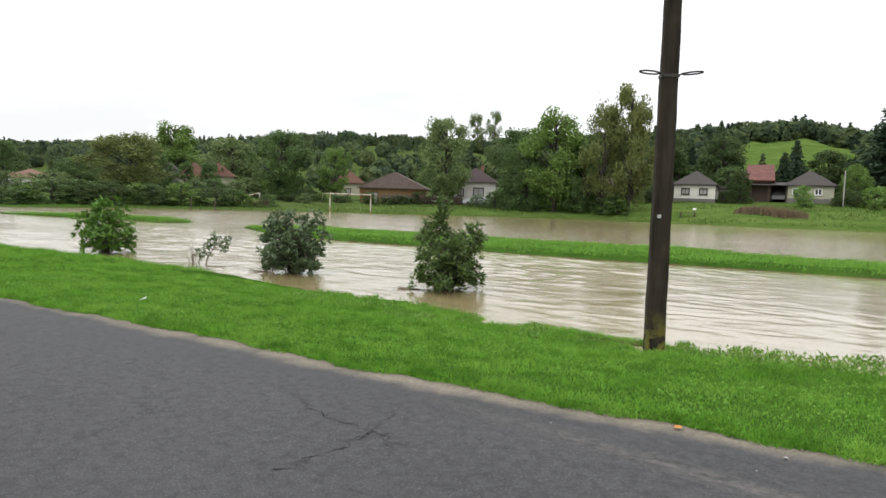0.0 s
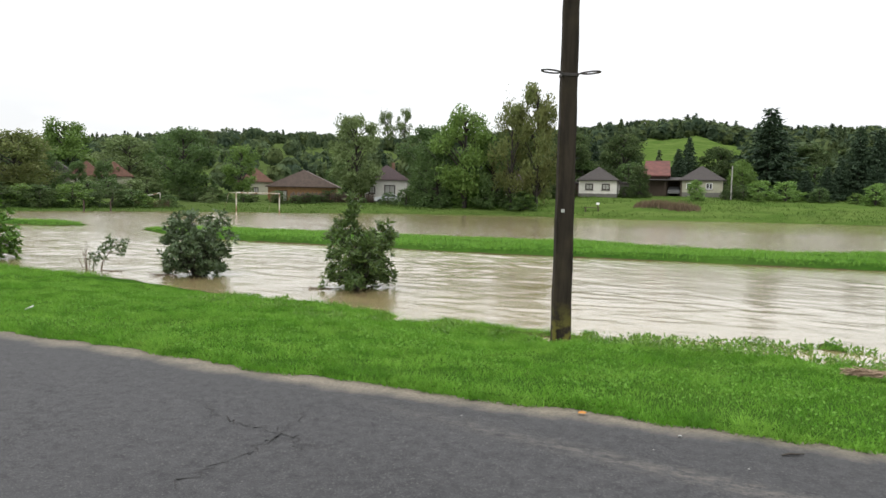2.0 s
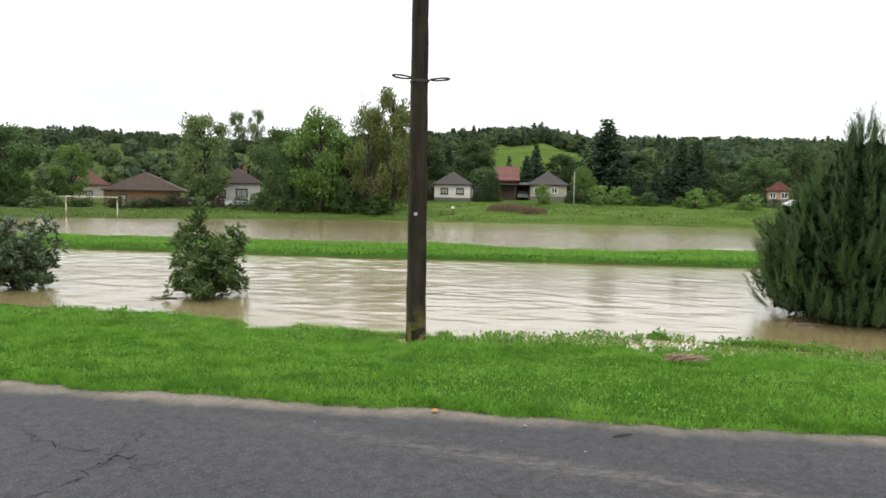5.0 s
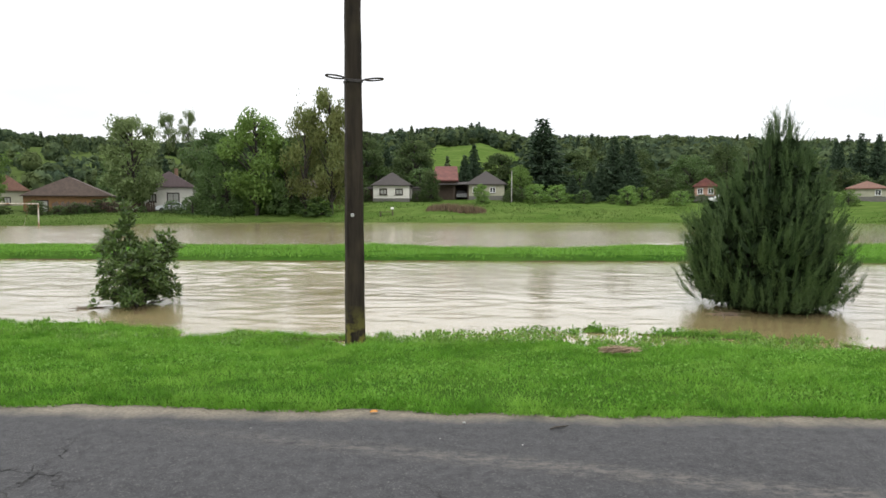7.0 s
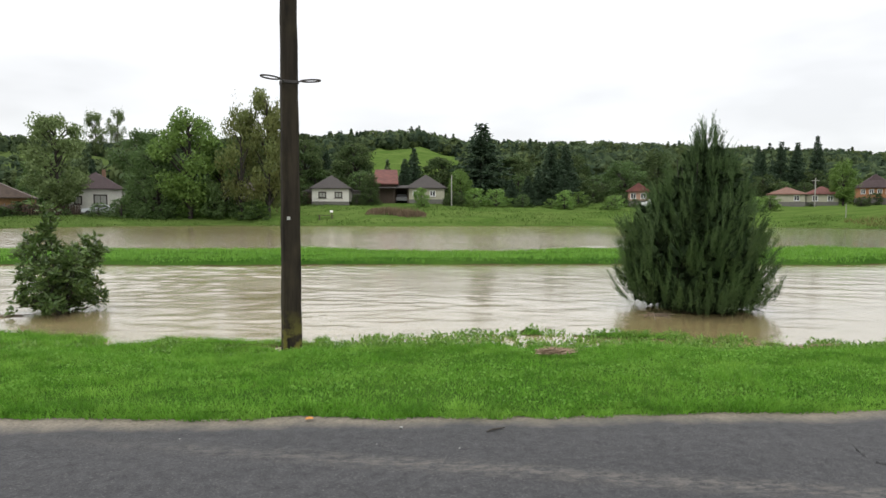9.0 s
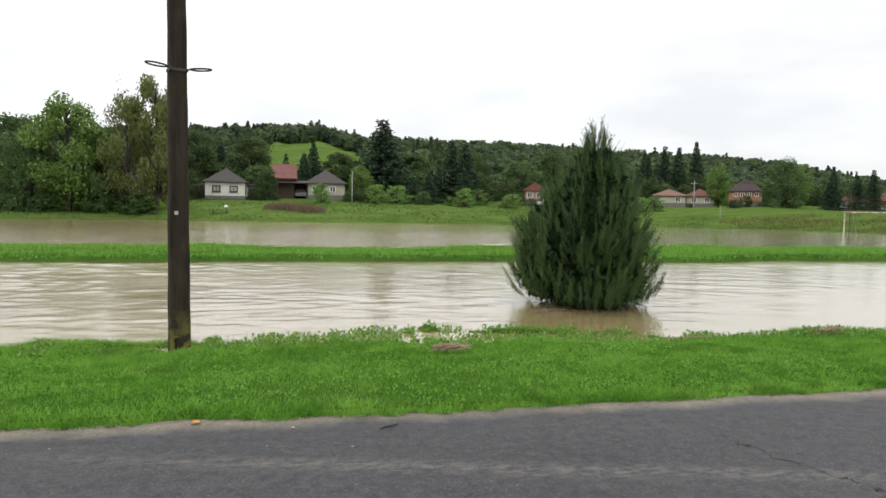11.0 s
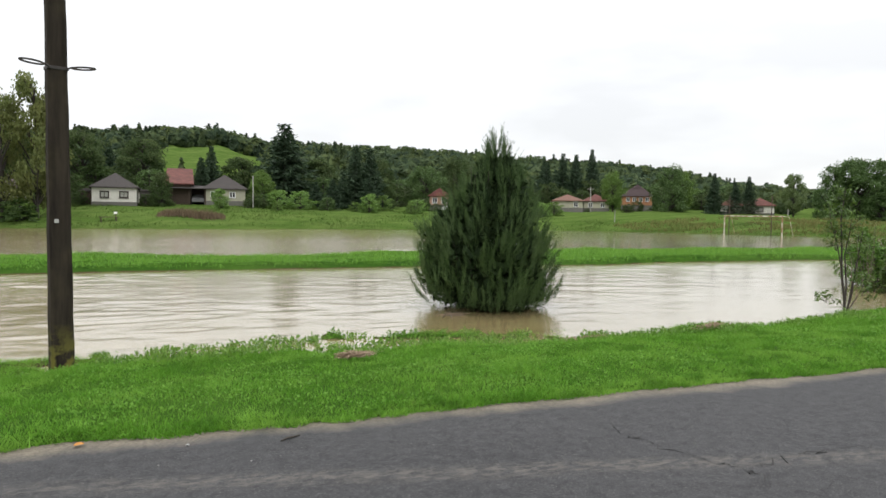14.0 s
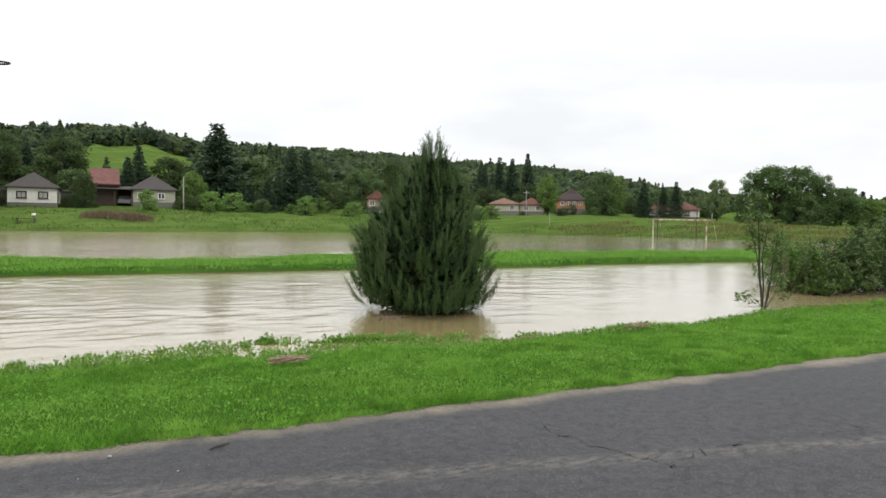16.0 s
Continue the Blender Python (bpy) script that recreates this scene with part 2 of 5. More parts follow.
JUNIPER = juniper_material()
# near-black green: the shade inside the juniper, put into the colour
JUNIPER_CORE_SHADE = foliage("juniper_inner_shade", (0.008, 0.016, 0.006), (0.02, 0.035, 0.012), 0.0, 0.8, spec=0.1)
CROWN_A = foliage("willow_crown", (0.095, 0.167, 0.035), (0.154, 0.244, 0.054), 0.35, 0.65, (0.108, 0.180, 0.036))
CROWN_B = foliage("walnut_crown", (0.061, 0.109, 0.034), (0.100, 0.162, 0.050), 0.35, 0.65)
CROWN_C = foliage("browned_poplar_crown", (0.112, 0.146, 0.045), (0.162, 0.196, 0.062), 0.4, 0.65, (0.172, 0.162, 0.055))
CROWN_D = foliage("hazy_birch_crown", (0.109, 0.157, 0.054), (0.162, 0.216, 0.082), 0.35, 0.7)
CROWN_E = foliage("bright_shrub_leaves", (0.117, 0.212, 0.043), (0.180, 0.300, 0.068), 0.3, 0.6)
CROWN_G = foliage("garden_tree_crown", (0.044, 0.076, 0.028), (0.08, 0.116, 0.042), 0.4, 0.7, (0.088, 0.106, 0.04), spec=0.1)
DRY = foliage("dry_meadow", (0.10, 0.115, 0.035), (0.17, 0.16, 0.06), 0.3, 0.8, spec=0.1)
CLOVER = foliage("clover_leaves", (0.075, 0.2, 0.02), (0.17, 0.33, 0.055), 0.35, 0.6, spec=0.1)
SPRUCE = foliage("spruce_needles", (0.016, 0.034, 0.018), (0.04, 0.07, 0.032), 0.15, 0.75)


def woods_material():
    m = Mat("hillside_wood", 0.85, 0.0, 0.1)
    c = m.mix(m.geo.outputs["Random Per Island"], (0.074, 0.108, 0.053), (0.096, 0.132, 0.063))
    c = m.mix(m.ramp(m.noise(0.13, 1, 0.5), 0.48, 0.6, 0, 0.85), c, (0.1, 0.13, 0.048))
    c = m.mix(m.ramp(m.noise(0.16, 1, 0.5), 0.5, 0.4, 0, 0.8), c, (0.042, 0.068, 0.044))
    m.color(c).translucent(0.42, c)
    return m.m


WOODS = woods_material()
BARK = plain("bark", (0.036, 0.030, 0.024), 0.9, 0.4, 6, bump=0.6)
TWIG = plain("pale_twigs", (0.13, 0.10, 0.075), 0.85, 0.3, 12)


# ---- mesh helpers ----
def mesh_of(name, verts, faces, material, smooth=False):
    """A mesh from an n x 3 array and an m x k array of corners, all faces with k corners."""
    verts, faces = np.asarray(verts, np.float32), np.asarray(faces, np.int32)
    me = bpy.data.meshes.new(name)
    me.vertices.add(len(verts))
    me.vertices.foreach_set("co", verts.ravel())
    k = faces.shape[1]
    me.loops.add(faces.size)
    me.loops.foreach_set("vertex_index", faces.ravel())
    me.polygons.add(len(faces))
    me.polygons.foreach_set("loop_start", np.arange(len(faces), dtype=np.int32) * k)
    me.polygons.foreach_set("loop_total", np.full(len(faces), k, np.int32))
    if smooth:
        me.polygons.foreach_set("use_smooth", np.ones(len(faces), bool))
    me.update(calc_edges=True)
    me.materials.append(material)
    return me


def part(name, data, material, parent, label=""):
    """Links a bmesh or a mesh as one object under a thing."""
    if isinstance(data, bmesh.types.BMesh):
        me = bpy.data.meshes.new(name)
        data.to_mesh(me)
        data.free()
        me.materials.append(material)
        data = me
    ob = new(name, data)
    if parent is not None:
        ob.parent = parent
    return tagged(ob, label)


def box(bm, x0, y0, z0, x1, y1, z1, bevel=0.0):
    r = bmesh.ops.create_cube(bm, size=1.0)
    bmesh.ops.scale(bm, vec=(x1 - x0, y1 - y0, z1 - z0), verts=r["verts"])
    bmesh.ops.translate(bm, vec=((x0 + x1) / 2, (y0 + y1) / 2, (z0 + z1) / 2), verts=r["verts"])
    if bevel:
        edges = {e for v in r["verts"] for e in v.link_edges}
        bmesh.ops.bevel(bm, geom=list(edges), offset=bevel, segments=2, affect="EDGES", profile=0.5)
    return bm


def boxed(*dims, bevel=0.0):
    return box(bmesh.new(), *dims, bevel=bevel)


def tubes(lines, sides=6):
    """Tapered tubes: lines of (points, radii) as one array of vertices and quads."""
    vs, fs, n = [], [], 0
    ang = np.linspace(0, 2 * np.pi, sides, endpoint=False)
    for pts, radii in lines:
        pts = np.asarray(pts, float)
        d = np.gradient(pts, axis=0)
        d /= np.linalg.norm(d, axis=1)[:, None] + 1e-9
        ref = np.where(np.abs(d[:, 2:3]) > 0.9, [[1.0, 0, 0]], [[0, 0, 1.0]])
        u = np.cross(d, ref)
        u /= np.linalg.norm(u, axis=1)[:, None] + 1e-9
        v = np.cross(d, u)
        ring = pts[:, None] + np.asarray(radii)[:, None, None] * (np.cos(ang)[None, :, None] * u[:, None] + np.sin(ang)[None, :, None] * v[:, None])
        vs.append(ring.reshape(-1, 3))
        for i in range(len(pts) - 1):
            for j in range(sides):
                k = (j + 1) % sides
                fs.append((n + i * sides + j, n + i * sides + k, n + (i + 1) * sides + k, n + (i + 1) * sides + j))
        n += len(pts) * sides
    return np.concatenate(vs), np.array(fs)


def unit(v):
    return v / (np.linalg.norm(v, axis=1)[:, None] + 1e-9)


def leaves(rng, at, length, width, up=0.0, out=None):
    """Folded diamond leaves at the places given: two triangles each, tip droop and turn by chance."""
    n = len(at)
    d = rng.normal(size=(n, 3))
    d[:, 2] += up
    if out is not None:
        d += out
    d = unit(d)
    s = unit(np.cross(d, rng.normal(size=(n, 3))))
    nrm = np.cross(d, s)
    L = length * rng.uniform(0.65, 1.3, n)[:, None]
    W = width * rng.uniform(0.7, 1.25, n)[:, None]
    mid = at + d * L * 0.45
    v = np.stack([at, mid + s * W * 0.5 + nrm * W * 0.15, at + d * L, mid - s * W * 0.5 + nrm * W * 0.15], 1)
    return v.reshape(-1, 3), np.arange(4 * n).reshape(-1, 4)


def blades(rng, base, height, width, lean=0.35):
    """Grass: one tapered triangle a blade."""
    n = len(base)
    a = rng.uniform(0, 2 * np.pi, n)
    side = np.stack([np.cos(a), np.sin(a), np.zeros(n)], 1)
    h = height * rng.uniform(0.5, 1.3, n)
    tip = base + np.stack([rng.normal(size=n) * lean * h, rng.normal(size=n) * lean * h, h], 1)
    w = (width * rng.uniform(0.6, 1.3, n))[:, None] / 2
    v = np.stack([base - side * w, base + side * w, tip], 1)
    return v.reshape(-1, 3), np.arange(3 * n).reshape(-1, 3)


def lattice(x, y, seed=0):
    """Smooth value noise, 0 to 1."""
    xi, yi = np.floor(x), np.floor(y)
    xf, yf = x - xi, y - yi
    xf, yf = xf * xf * (3 - 2 * xf), yf * yf * (3 - 2 * yf)

    def h(a, b):
        s = np.sin(a * 127.1 + b * 311.7 + seed * 74.7) * 43758.5453
        return s - np.floor(s)

    return (h(xi, yi) * (1 - xf) + h(xi + 1, yi) * xf) * (1 - yf) + (h(xi, yi + 1) * (1 - xf) + h(xi + 1, yi + 1) * xf) * yf


def smooth(a, b, v):
    t = np.clip((v - a) / (b - a), 0, 1)
    return t * t * (3 - 2 * t)


# ---- the lie of the land ----
EDGE_X = (-40, -9.6, -7.2, -5.2, -3.6, 1.0, 9.0, 40)
EDGE_Y = (5.6, 5.32, 5.3, 5.17, 5.03, 4.95, 5.03, 5.1)
WATER_Z = -0.5
BANK_X = (-60, -23, -17.7, -12, -8.4, -5.7, -3.9, -1.6, -0.6, 1.2, 3.2, 5.0, 6.7, 8.2, 11, 14, 20, 60)
BANK_Y = (13.5, 12.6, 12.7, 11.8, 11.15, 10.5, 10.05, 9.75, 10.1, 10.45, 10.5, 10.0, 9.6, 9.6, 9.85, 10.3, 11.0, 12.5)
SHORE_X = (-300, -80, -67, -61, -52, -42, -33, -21, -5, 10, 25, 48, 58, 64, 70, 100, 300)
SHORE_Y = (24, 30, 37, 51, 63, 69, 80, 84, 82, 84, 84, 79, 72, 62, 54, 46, 40)
RISE_X = (-120, -60, -40, -25, -12, 12, 25, 45, 65, 110)
RISE = (0.05, 0.045, 0.08, 0.2, 0.32, 0.32, 0.26, 0.14, 0.095, 0.065)
RIDGE_AZ = (-90, -60, -49, -36.6, -30, -24, -9, 0.7, 4.1, 13.3, 21.5, 34, 38, 45, 52, 70, 90)
RIDGE_EL = (3.0, 3.1, 3.95, 5.2, 5.2, 5.0, 6.1, 6.7, 5.9, 5.6, 5.2, 4.4, 3.9, 2.4, 1.7, 1.5, 1.5)
RIDGE_R = (600, 560, 450, 390, 360, 340, 305, 300, 300, 305, 320, 360, 380, 480, 600, 700, 700)


def land(x, y):
    x, y = np.asarray(x, float), np.asarray(y, float)
    n = lattice(x * 0.9, y * 0.9, 1) - 0.5
    n2 = lattice(x * 0.25, y * 0.25, 2) - 0.5
    # road and verge
    yb = np.interp(x, BANK_X, BANK_Y) + 0.45 * n
    verge = 0.015 - 0.47 * np.clip((y - 5.6) / (yb - 5.6), 0, 1) ** 1.25
    verge = np.where(y < np.interp(x, EDGE_X, EDGE_Y) + 0.2, -0.06, verge)
    verge = np.where(y < -1.3, 0.0, verge)
    n3 = lattice(x * 3.1, y * 3.1, 21) - 0.5
    shallow = np.exp(-(((x - 2.2) / 3.6) ** 2))
    z = np.where(y < yb, verge + 0.05 * n * smooth(5.2, 7, y), -0.455 - (0.16 - 0.10 * shallow) * np.clip(y - yb, 0, 6) + 0.05 * n)
    z = z + (0.17 * n3 - 0.05 * shallow) * smooth(yb - 1.7, yb - 0.7, y) * (0.25 + shallow) * (y < 14)
    z = z - 0.22 * shallow * smooth(yb - 1.75, yb - 0.9, y + 1.1 * n3) * (y < yb + 0.1)
    # the long island between the river and the flooded field
    west = smooth(-36, -29, x)
    lo = 23.9 + 4.2 * (1 - west) * smooth(-30, -34, x) + 1.2 * n2 + 5 * smooth(-20, -30, x) * west - 1.0 * smooth(-34, -50, x)
    hi = 32.6 + 2.0 * n2 - 3.0 * smooth(-42, -52, x)
    isl = np.minimum(smooth(lo - 0.65, lo + 1.35, y), 1 - smooth(hi - 2.5, hi + 2.5, y))
    gap = 1 - 0.75 * np.exp(-((x + 31.5 + 0.35 * (y - 29)) / 2.2) ** 2)
    z = np.where(y > 15, -1.4 + isl * gap * (1.13 + 0.15 * n2), z)
    z = np.where(y > 15, z + 0.06 * n * (z > -0.8), z)
    z = np.where((y > 30) & (z < -0.85), -0.85, z)
    # far shore, meadow and village
    d = y - np.interp(x, SHORE_X, SHORE_Y) - 2.0 * n2
    s = np.interp(x, RISE_X, RISE)
    up = -0.5 + 3.8 * (1 - np.exp(-s * np.clip(d, 0, None) / 3.8)) + 0.10 * n * smooth(0, 3, d) + 0.35 * n2 * smooth(2, 10, d)
    z = np.where(d > 0, np.maximum(up, np.where(isl > 0.5, z, -9)), np.where((d > -5) & (isl < 0.5), np.maximum(z, -0.5 + 0.07 * d), z))
    # wooded hills
    r, az = np.hypot(x, y), np.degrees(np.arctan2(x, y))
    R = np.interp(az, RIDGE_AZ, RIDGE_R)
    top = R * np.tan(np.radians(np.interp(az, RIDGE_AZ, RIDGE_EL))) - 6.5
    hill = smooth(0, 1, (r - 118) / (R - 118)) * (top - 2.5)
    hill = np.where(r > R, (top - 2.5) * (1 - 0.5 * smooth(0, 1, (r - R) / 900)), hill)
    return z + np.where((y > 20) & (r > 118), hill + 1.5 * n2 * smooth(118, 180, r), 0)


def ground_z(x, y):
    return float(land(np.array([x]), np.array([y]))[0])


def build_ground():
    radii = np.concatenate([np.arange(0.6, 4.6, 0.5), np.arange(4.6, 15, 0.17), np.arange(15, 42, 0.5), np.arange(42, 125, 1.6), np.geomspace(126, 800, 60), np.geomspace(900, 4500, 10)])
    az = np.radians(np.concatenate([np.arange(-80, 80, 0.45), np.arange(80, 280, 4.0)]))
    r, a = np.meshgrid(radii, az, indexing="ij")
    x, y = r * np.sin(a), r * np.cos(a)
    z = land(x, y)
    v = np.stack([x, y, z], -1).reshape(-1, 3)
    n, m = len(radii), len(az)
    i, j = np.meshgrid(np.arange(n - 1), np.arange(m), indexing="ij")
    k = (j + 1) % m
    f = np.stack([i * m + j, i * m + k, (i + 1) * m + k, (i + 1) * m + j], -1).reshape(-1, 4)[:, ::-1]
    ob = new("ground", mesh_of("ground", v, f, GROUND, True))
    tagged(ob, "bright green grassy floodplain rising to wooded hills", "ground", kind="structure")


build_ground()

# ---- flood water ----
def swell(x, y):
    """Low waves: the river ripples across the view, rougher upstream; the wind stirs the middle of the field."""
    u = x + 1.6 * lattice(x * 0.3, y * 0.5, 71) + 0.5 * lattice(x * 0.9, y * 1.1, 72)
    v = y + 1.1 * lattice(x * 0.22, y * 0.3, 73) + 0.35 * lattice(x * 0.7, y * 0.8, 74) + 0.12 * x
    h = 0.6 * lattice(u * 0.9, v * 1.5, 75) + 0.6 * lattice(u * 2.1 + 9, v * 2.9, 76) + 0.5 * lattice(u * 3.6, v * 4.9 + 4, 77) - 0.85
    gust = 0.5 + 0.7 * smooth(0.3, 0.7, lattice(x * 0.16, y * 0.35, 78))
    river = gust * (0.016 + 0.022 * (1 - smooth(-5, 2, x))) * smooth(8.8, 11.5, y) * (1 - smooth(25, 27, y)) * smooth(-60, -40, x) * (1 - smooth(22, 30, x))
    field = gust * 0.035 * smooth(32, 34, y) * (1 - smooth(50, 60, y)) * smooth(-66, -50, x) * (1 - smooth(12, 23, x))
    return h * (river + field)


wx = np.concatenate([(-700, -300, -120, -80), np.arange(-66, -30, 0.3), np.arange(-30, 26, 0.15), (30, 40, 60, 120, 300, 700)])
wy = np.concatenate([np.arange(8.6, 27, 0.075), (29, 31), np.arange(32, 61, 0.22), (70, 90, 130)])
gx, gy = np.meshgrid(wx, wy)
wv = np.stack([gx, gy, WATER_Z + swell(gx, gy)], -1).reshape(-1, 3)
wi, wj = np.meshgrid(np.arange(len(wy) - 1), np.arange(len(wx) - 1), indexing="ij")
wa = (wi * len(wx) + wj).ravel()
water = new("water", mesh_of("water", wv, np.stack([wa, wa + 1, wa + len(wx) + 1, wa + len(wx)], 1), WATER, True))
tagged(water, "pale brown muddy flood water, rippled, over river and field", "water", kind="structure")


# ---- road ----
def build_road():
    rng = np.random.default_rng(3)
    xs = np.concatenate([np.arange(-260, -14, 4.0), np.arange(-14, 14, 0.12), np.arange(14, 261, 4.0)])
    edge = np.interp(xs, EDGE_X, EDGE_Y) + 0.12 + 0.05 * (lattice(xs * 1.7, xs * 0, 5) - 0.5) + 0.05 * (lattice(xs * 6, xs * 0, 6) - 0.5)
    ys = np.array([-1.4, 0.5, 2.2, 3.4, 4.2, 4.7])
    cols = []
    for x, e in zip(xs, edge):
        line = [(x, -1.4, -0.2)] + [(x, y, 0.012 * (1 - ((y - 1.8) / 3.2) ** 2)) for y in ys] + [(x, e, -0.012), (x, e + 0.05, -0.2)]
        cols.append(line)
    v = np.array(cols)
    n, m = v.shape[:2]
    i, j = np.meshgrid(np.arange(n - 1), np.arange(m - 1), indexing="ij")
    f = np.stack([i * m + j, (i + 1) * m + j, (i + 1) * m + j + 1, i * m + j + 1], -1).reshape(-1, 4)
    road = new("road", mesh_of("road", v.reshape(-1, 3), f, ASPHALT, True))
    tagged(road, "worn grey asphalt road with sandy edge and cracks", "road", kind="structure")
    crack_mat = plain("crack_dirt", (0.018, 0.017, 0.016), 0.95, 0.3, 8)
    lines = [
        ((-2.53, 4.42), (-2.44, 4.07), (-2.4, 3.79), (-2.36, 3.6), (-2.41, 3.34), (-2.46, 3.05), (-2.44, 2.79)),
        ((-3.36, 4.11), (-3.07, 3.93), (-2.71, 3.83), (-2.41, 3.75)),
        ((-2.4, 3.8), (-2.2, 3.7), (-2.05, 3.5)),
        ((3.12, 4.5), (3.09, 4.03), (3.2, 3.66), (3.34, 3.43), (3.42, 3.2), (3.33, 3.02)),
        ((3.43, 3.21), (3.77, 3.34), (4.14, 3.33), (4.69, 3.3), (5.24, 3.15), (5.41, 3.25), (5.29, 3.55)),
        ((-0.2, 3.75), (0.05, 3.55), (0.0, 3.35), (0.2, 3.2)),
    ]
    for pts in lines:
        p = np.array(pts)
        t = np.linspace(0, len(p) - 1, len(p) * 9)
        q = np.stack([np.interp(t, np.arange(len(p)), p[:, k]) for k in (0, 1)], 1) + rng.normal(size=(len(t), 2)) * 0.03
        d = unit(np.gradient(q, axis=0))
        w = (0.0018 + 0.0042 * rng.random(len(t)) ** 2)[:, None] * np.minimum(1, np.minimum(t, t[-1] - t)[:, None] * 1.5 + 0.1)
        s = np.stack([-d[:, 1], d[:, 0]], 1) * w
        z = (0.012 * (1 - ((q[:, 1] - 1.8) / 3.2) ** 2) + 0.004)[:, None]
        vv = np.concatenate([np.hstack([q - s, z]), np.hstack([q + s, z])])
        k = len(t)
        ff = [(a, a + 1, k + a + 1, k + a) for a in range(k - 1)]
        part("crack", mesh_of("crack", vv, ff, crack_mat), crack_mat, road, "dark crack in the asphalt")


build_road()


# ---- grass on the verge, the bank and the island ----
def build_grass():
    rng = np.random.default_rng(11)

    def scatter(n, x0, x1, y0, y1):
        return rng.uniform(x0, x1, n), rng.uniform(y0, y1, n)

    def stuff(name, v, f, mat, label):
        tagged(new(name, mesh_of(name, v, f, mat)), label, "grass", kind="stuff")

    # mown verge, dense near the walk
    x1, y1 = scatter(380000, -13, 15, 4.95, 10.9)
    x2, y2 = scatter(90000, -34, -13, 4.95, 13.2)
    x3, y3 = scatter(25000, 15, 26, 4.95, 12)
    x, y = np.concatenate([x1, x2, x3]), np.concatenate([y1, y2, y3])
    edge = np.interp(x, EDGE_X, EDGE_Y) + 0.08 + 0.07 * (lattice(x * 1.7, x * 0, 5) - 0.5) + 0.10 * (lattice(x * 6, x * 0, 6) - 0.5)
    z = land(x, y)
    keep = (y > edge) & ((z > -0.505) & ((z > -0.42) | (x < -1.2) | (rng.random(len(x)) < 0.55)))
    x, y, z = x[keep], y[keep], z[keep]
    yb0 = np.interp(x, BANK_X, BANK_Y)
    tuft = 0.55 + 1.5 * lattice(x * 5.5, y * 5.5, 8) ** 2 * (0.4 + lattice(x * 0.7, y * 0.7, 9)) + 0.5 * smooth(yb0 - 2.0, yb0 - 0.6, y)
    far = np.where((x < -13) | (x > 15), 1.5, 1.0)
    v, f = blades(rng, np.stack([x, y, np.where(y < edge[keep] + 0.16, -0.01, z - 0.005)], 1), 0.053 * tuft * far ** 0.7, 0.0075 * far, 0.6)
    stuff("verge_grass", v, f, GRASS, "bright green mown grass on the road verge")
    # a ragged fringe that hangs over the edge of the asphalt
    x = rng.uniform(-16, 16, 30000)
    y = np.interp(x, EDGE_X, EDGE_Y) + 0.09 + 0.07 * (lattice(x * 1.7, x * 0, 5) - 0.5) + 0.10 * (lattice(x * 6, x * 0, 6) - 0.5) + rng.uniform(-0.02, 0.2, len(x))
    v, f = blades(rng, np.stack([x, y, np.maximum(land(x, y), -0.01) - 0.005], 1), 0.04 + 0.04 * lattice(x * 4, y * 4, 15), 0.008, 0.8)
    stuff("edge_grass", v, f, GRASS, "ragged green grass fringe along the asphalt")
    # clover and plantain in the turf
    x, y = scatter(50000, -12, 14, 5.1, 10.2)
    z = land(x, y)
    keep = (lattice(x * 1.9, y * 1.9, 31) * 0.6 + lattice(x * 6, y * 6, 32) * 0.4 > 0.55) & (z > -0.44) & (y > np.interp(x, EDGE_X, EDGE_Y) + 0.15)
    x, y, z = x[keep], y[keep], z[keep]
    v, f = leaves(rng, np.stack([x, y, z + rng.uniform(0.025, 0.06, len(x))], 1), 0.034, 0.02, 0.2)
    stuff("verge_clover", v, f, CLOVER, "pale green clover leaves among the verge grass")
    # weeds that stand in the shallow edge of the water
    x, y = scatter(52000, -8, 16, 8.6, 11.8)
    z = land(x, y)
    yb = np.interp(x, BANK_X, BANK_Y)
    patch = lattice(x * 2.4, y * 2.4, 12) * 0.6 + lattice(x * 7, y * 7, 13) * 0.4
    dense = np.where(x < -1.2, 0.64, np.where(x < 7, 0.47, 0.58))
    keep = (y - yb > -1.9) & (y - yb < np.where((x > -1.2) & (x < 7), 0.55, 0.25)) & (patch > dense) & (z > -0.8)
    x, y, z = x[keep], y[keep], np.maximum(z[keep], -0.53)
    v, f = leaves(rng, np.stack([x, y, z + rng.uniform(0, 0.07, len(x))], 1), 0.08, 0.03, 0.7)
    stuff("bank_weeds", v, f, WEED, "broad-leaved weeds standing in the shallow water")
    # the island, unmown
    x, y = scatter(230000, -62, 48, 22, 38)
    z = land(x, y)
    keep = z > -0.40 + 0.1 * (lattice(x * 1.3, y * 1.3, 53) - 0.5)
    x, y, z = x[keep], y[keep], z[keep]
    v, f = blades(rng, np.stack([x, y, z - 0.01], 1), 0.06 + 0.14 * lattice(x * 0.8, y * 0.8, 51), 0.026, 0.6)
    stuff("island_grass", v, f, ISLAND_GRASS, "long green grass on the strip between two waters")
    # rank meadow along the far shore
    x, y = scatter(330000, -70, 110, 40, 112)
    d = y - np.interp(x, SHORE_X, SHORE_Y)
    z = land(x, y)
    rank = lattice(x * 0.22, y * 0.4, 61) * 0.6 + lattice(x * 0.9, y * 1.4, 62) * 0.4
    keep = (d > -0.5) & (d < 17) & (z > -0.46) & (rng.random(len(x)) < np.where(d < 2, 0.9, 0.2 + 1.4 * (rank - 0.4)))
    x, y, z, rank = x[keep], y[keep], z[keep], rank[keep]
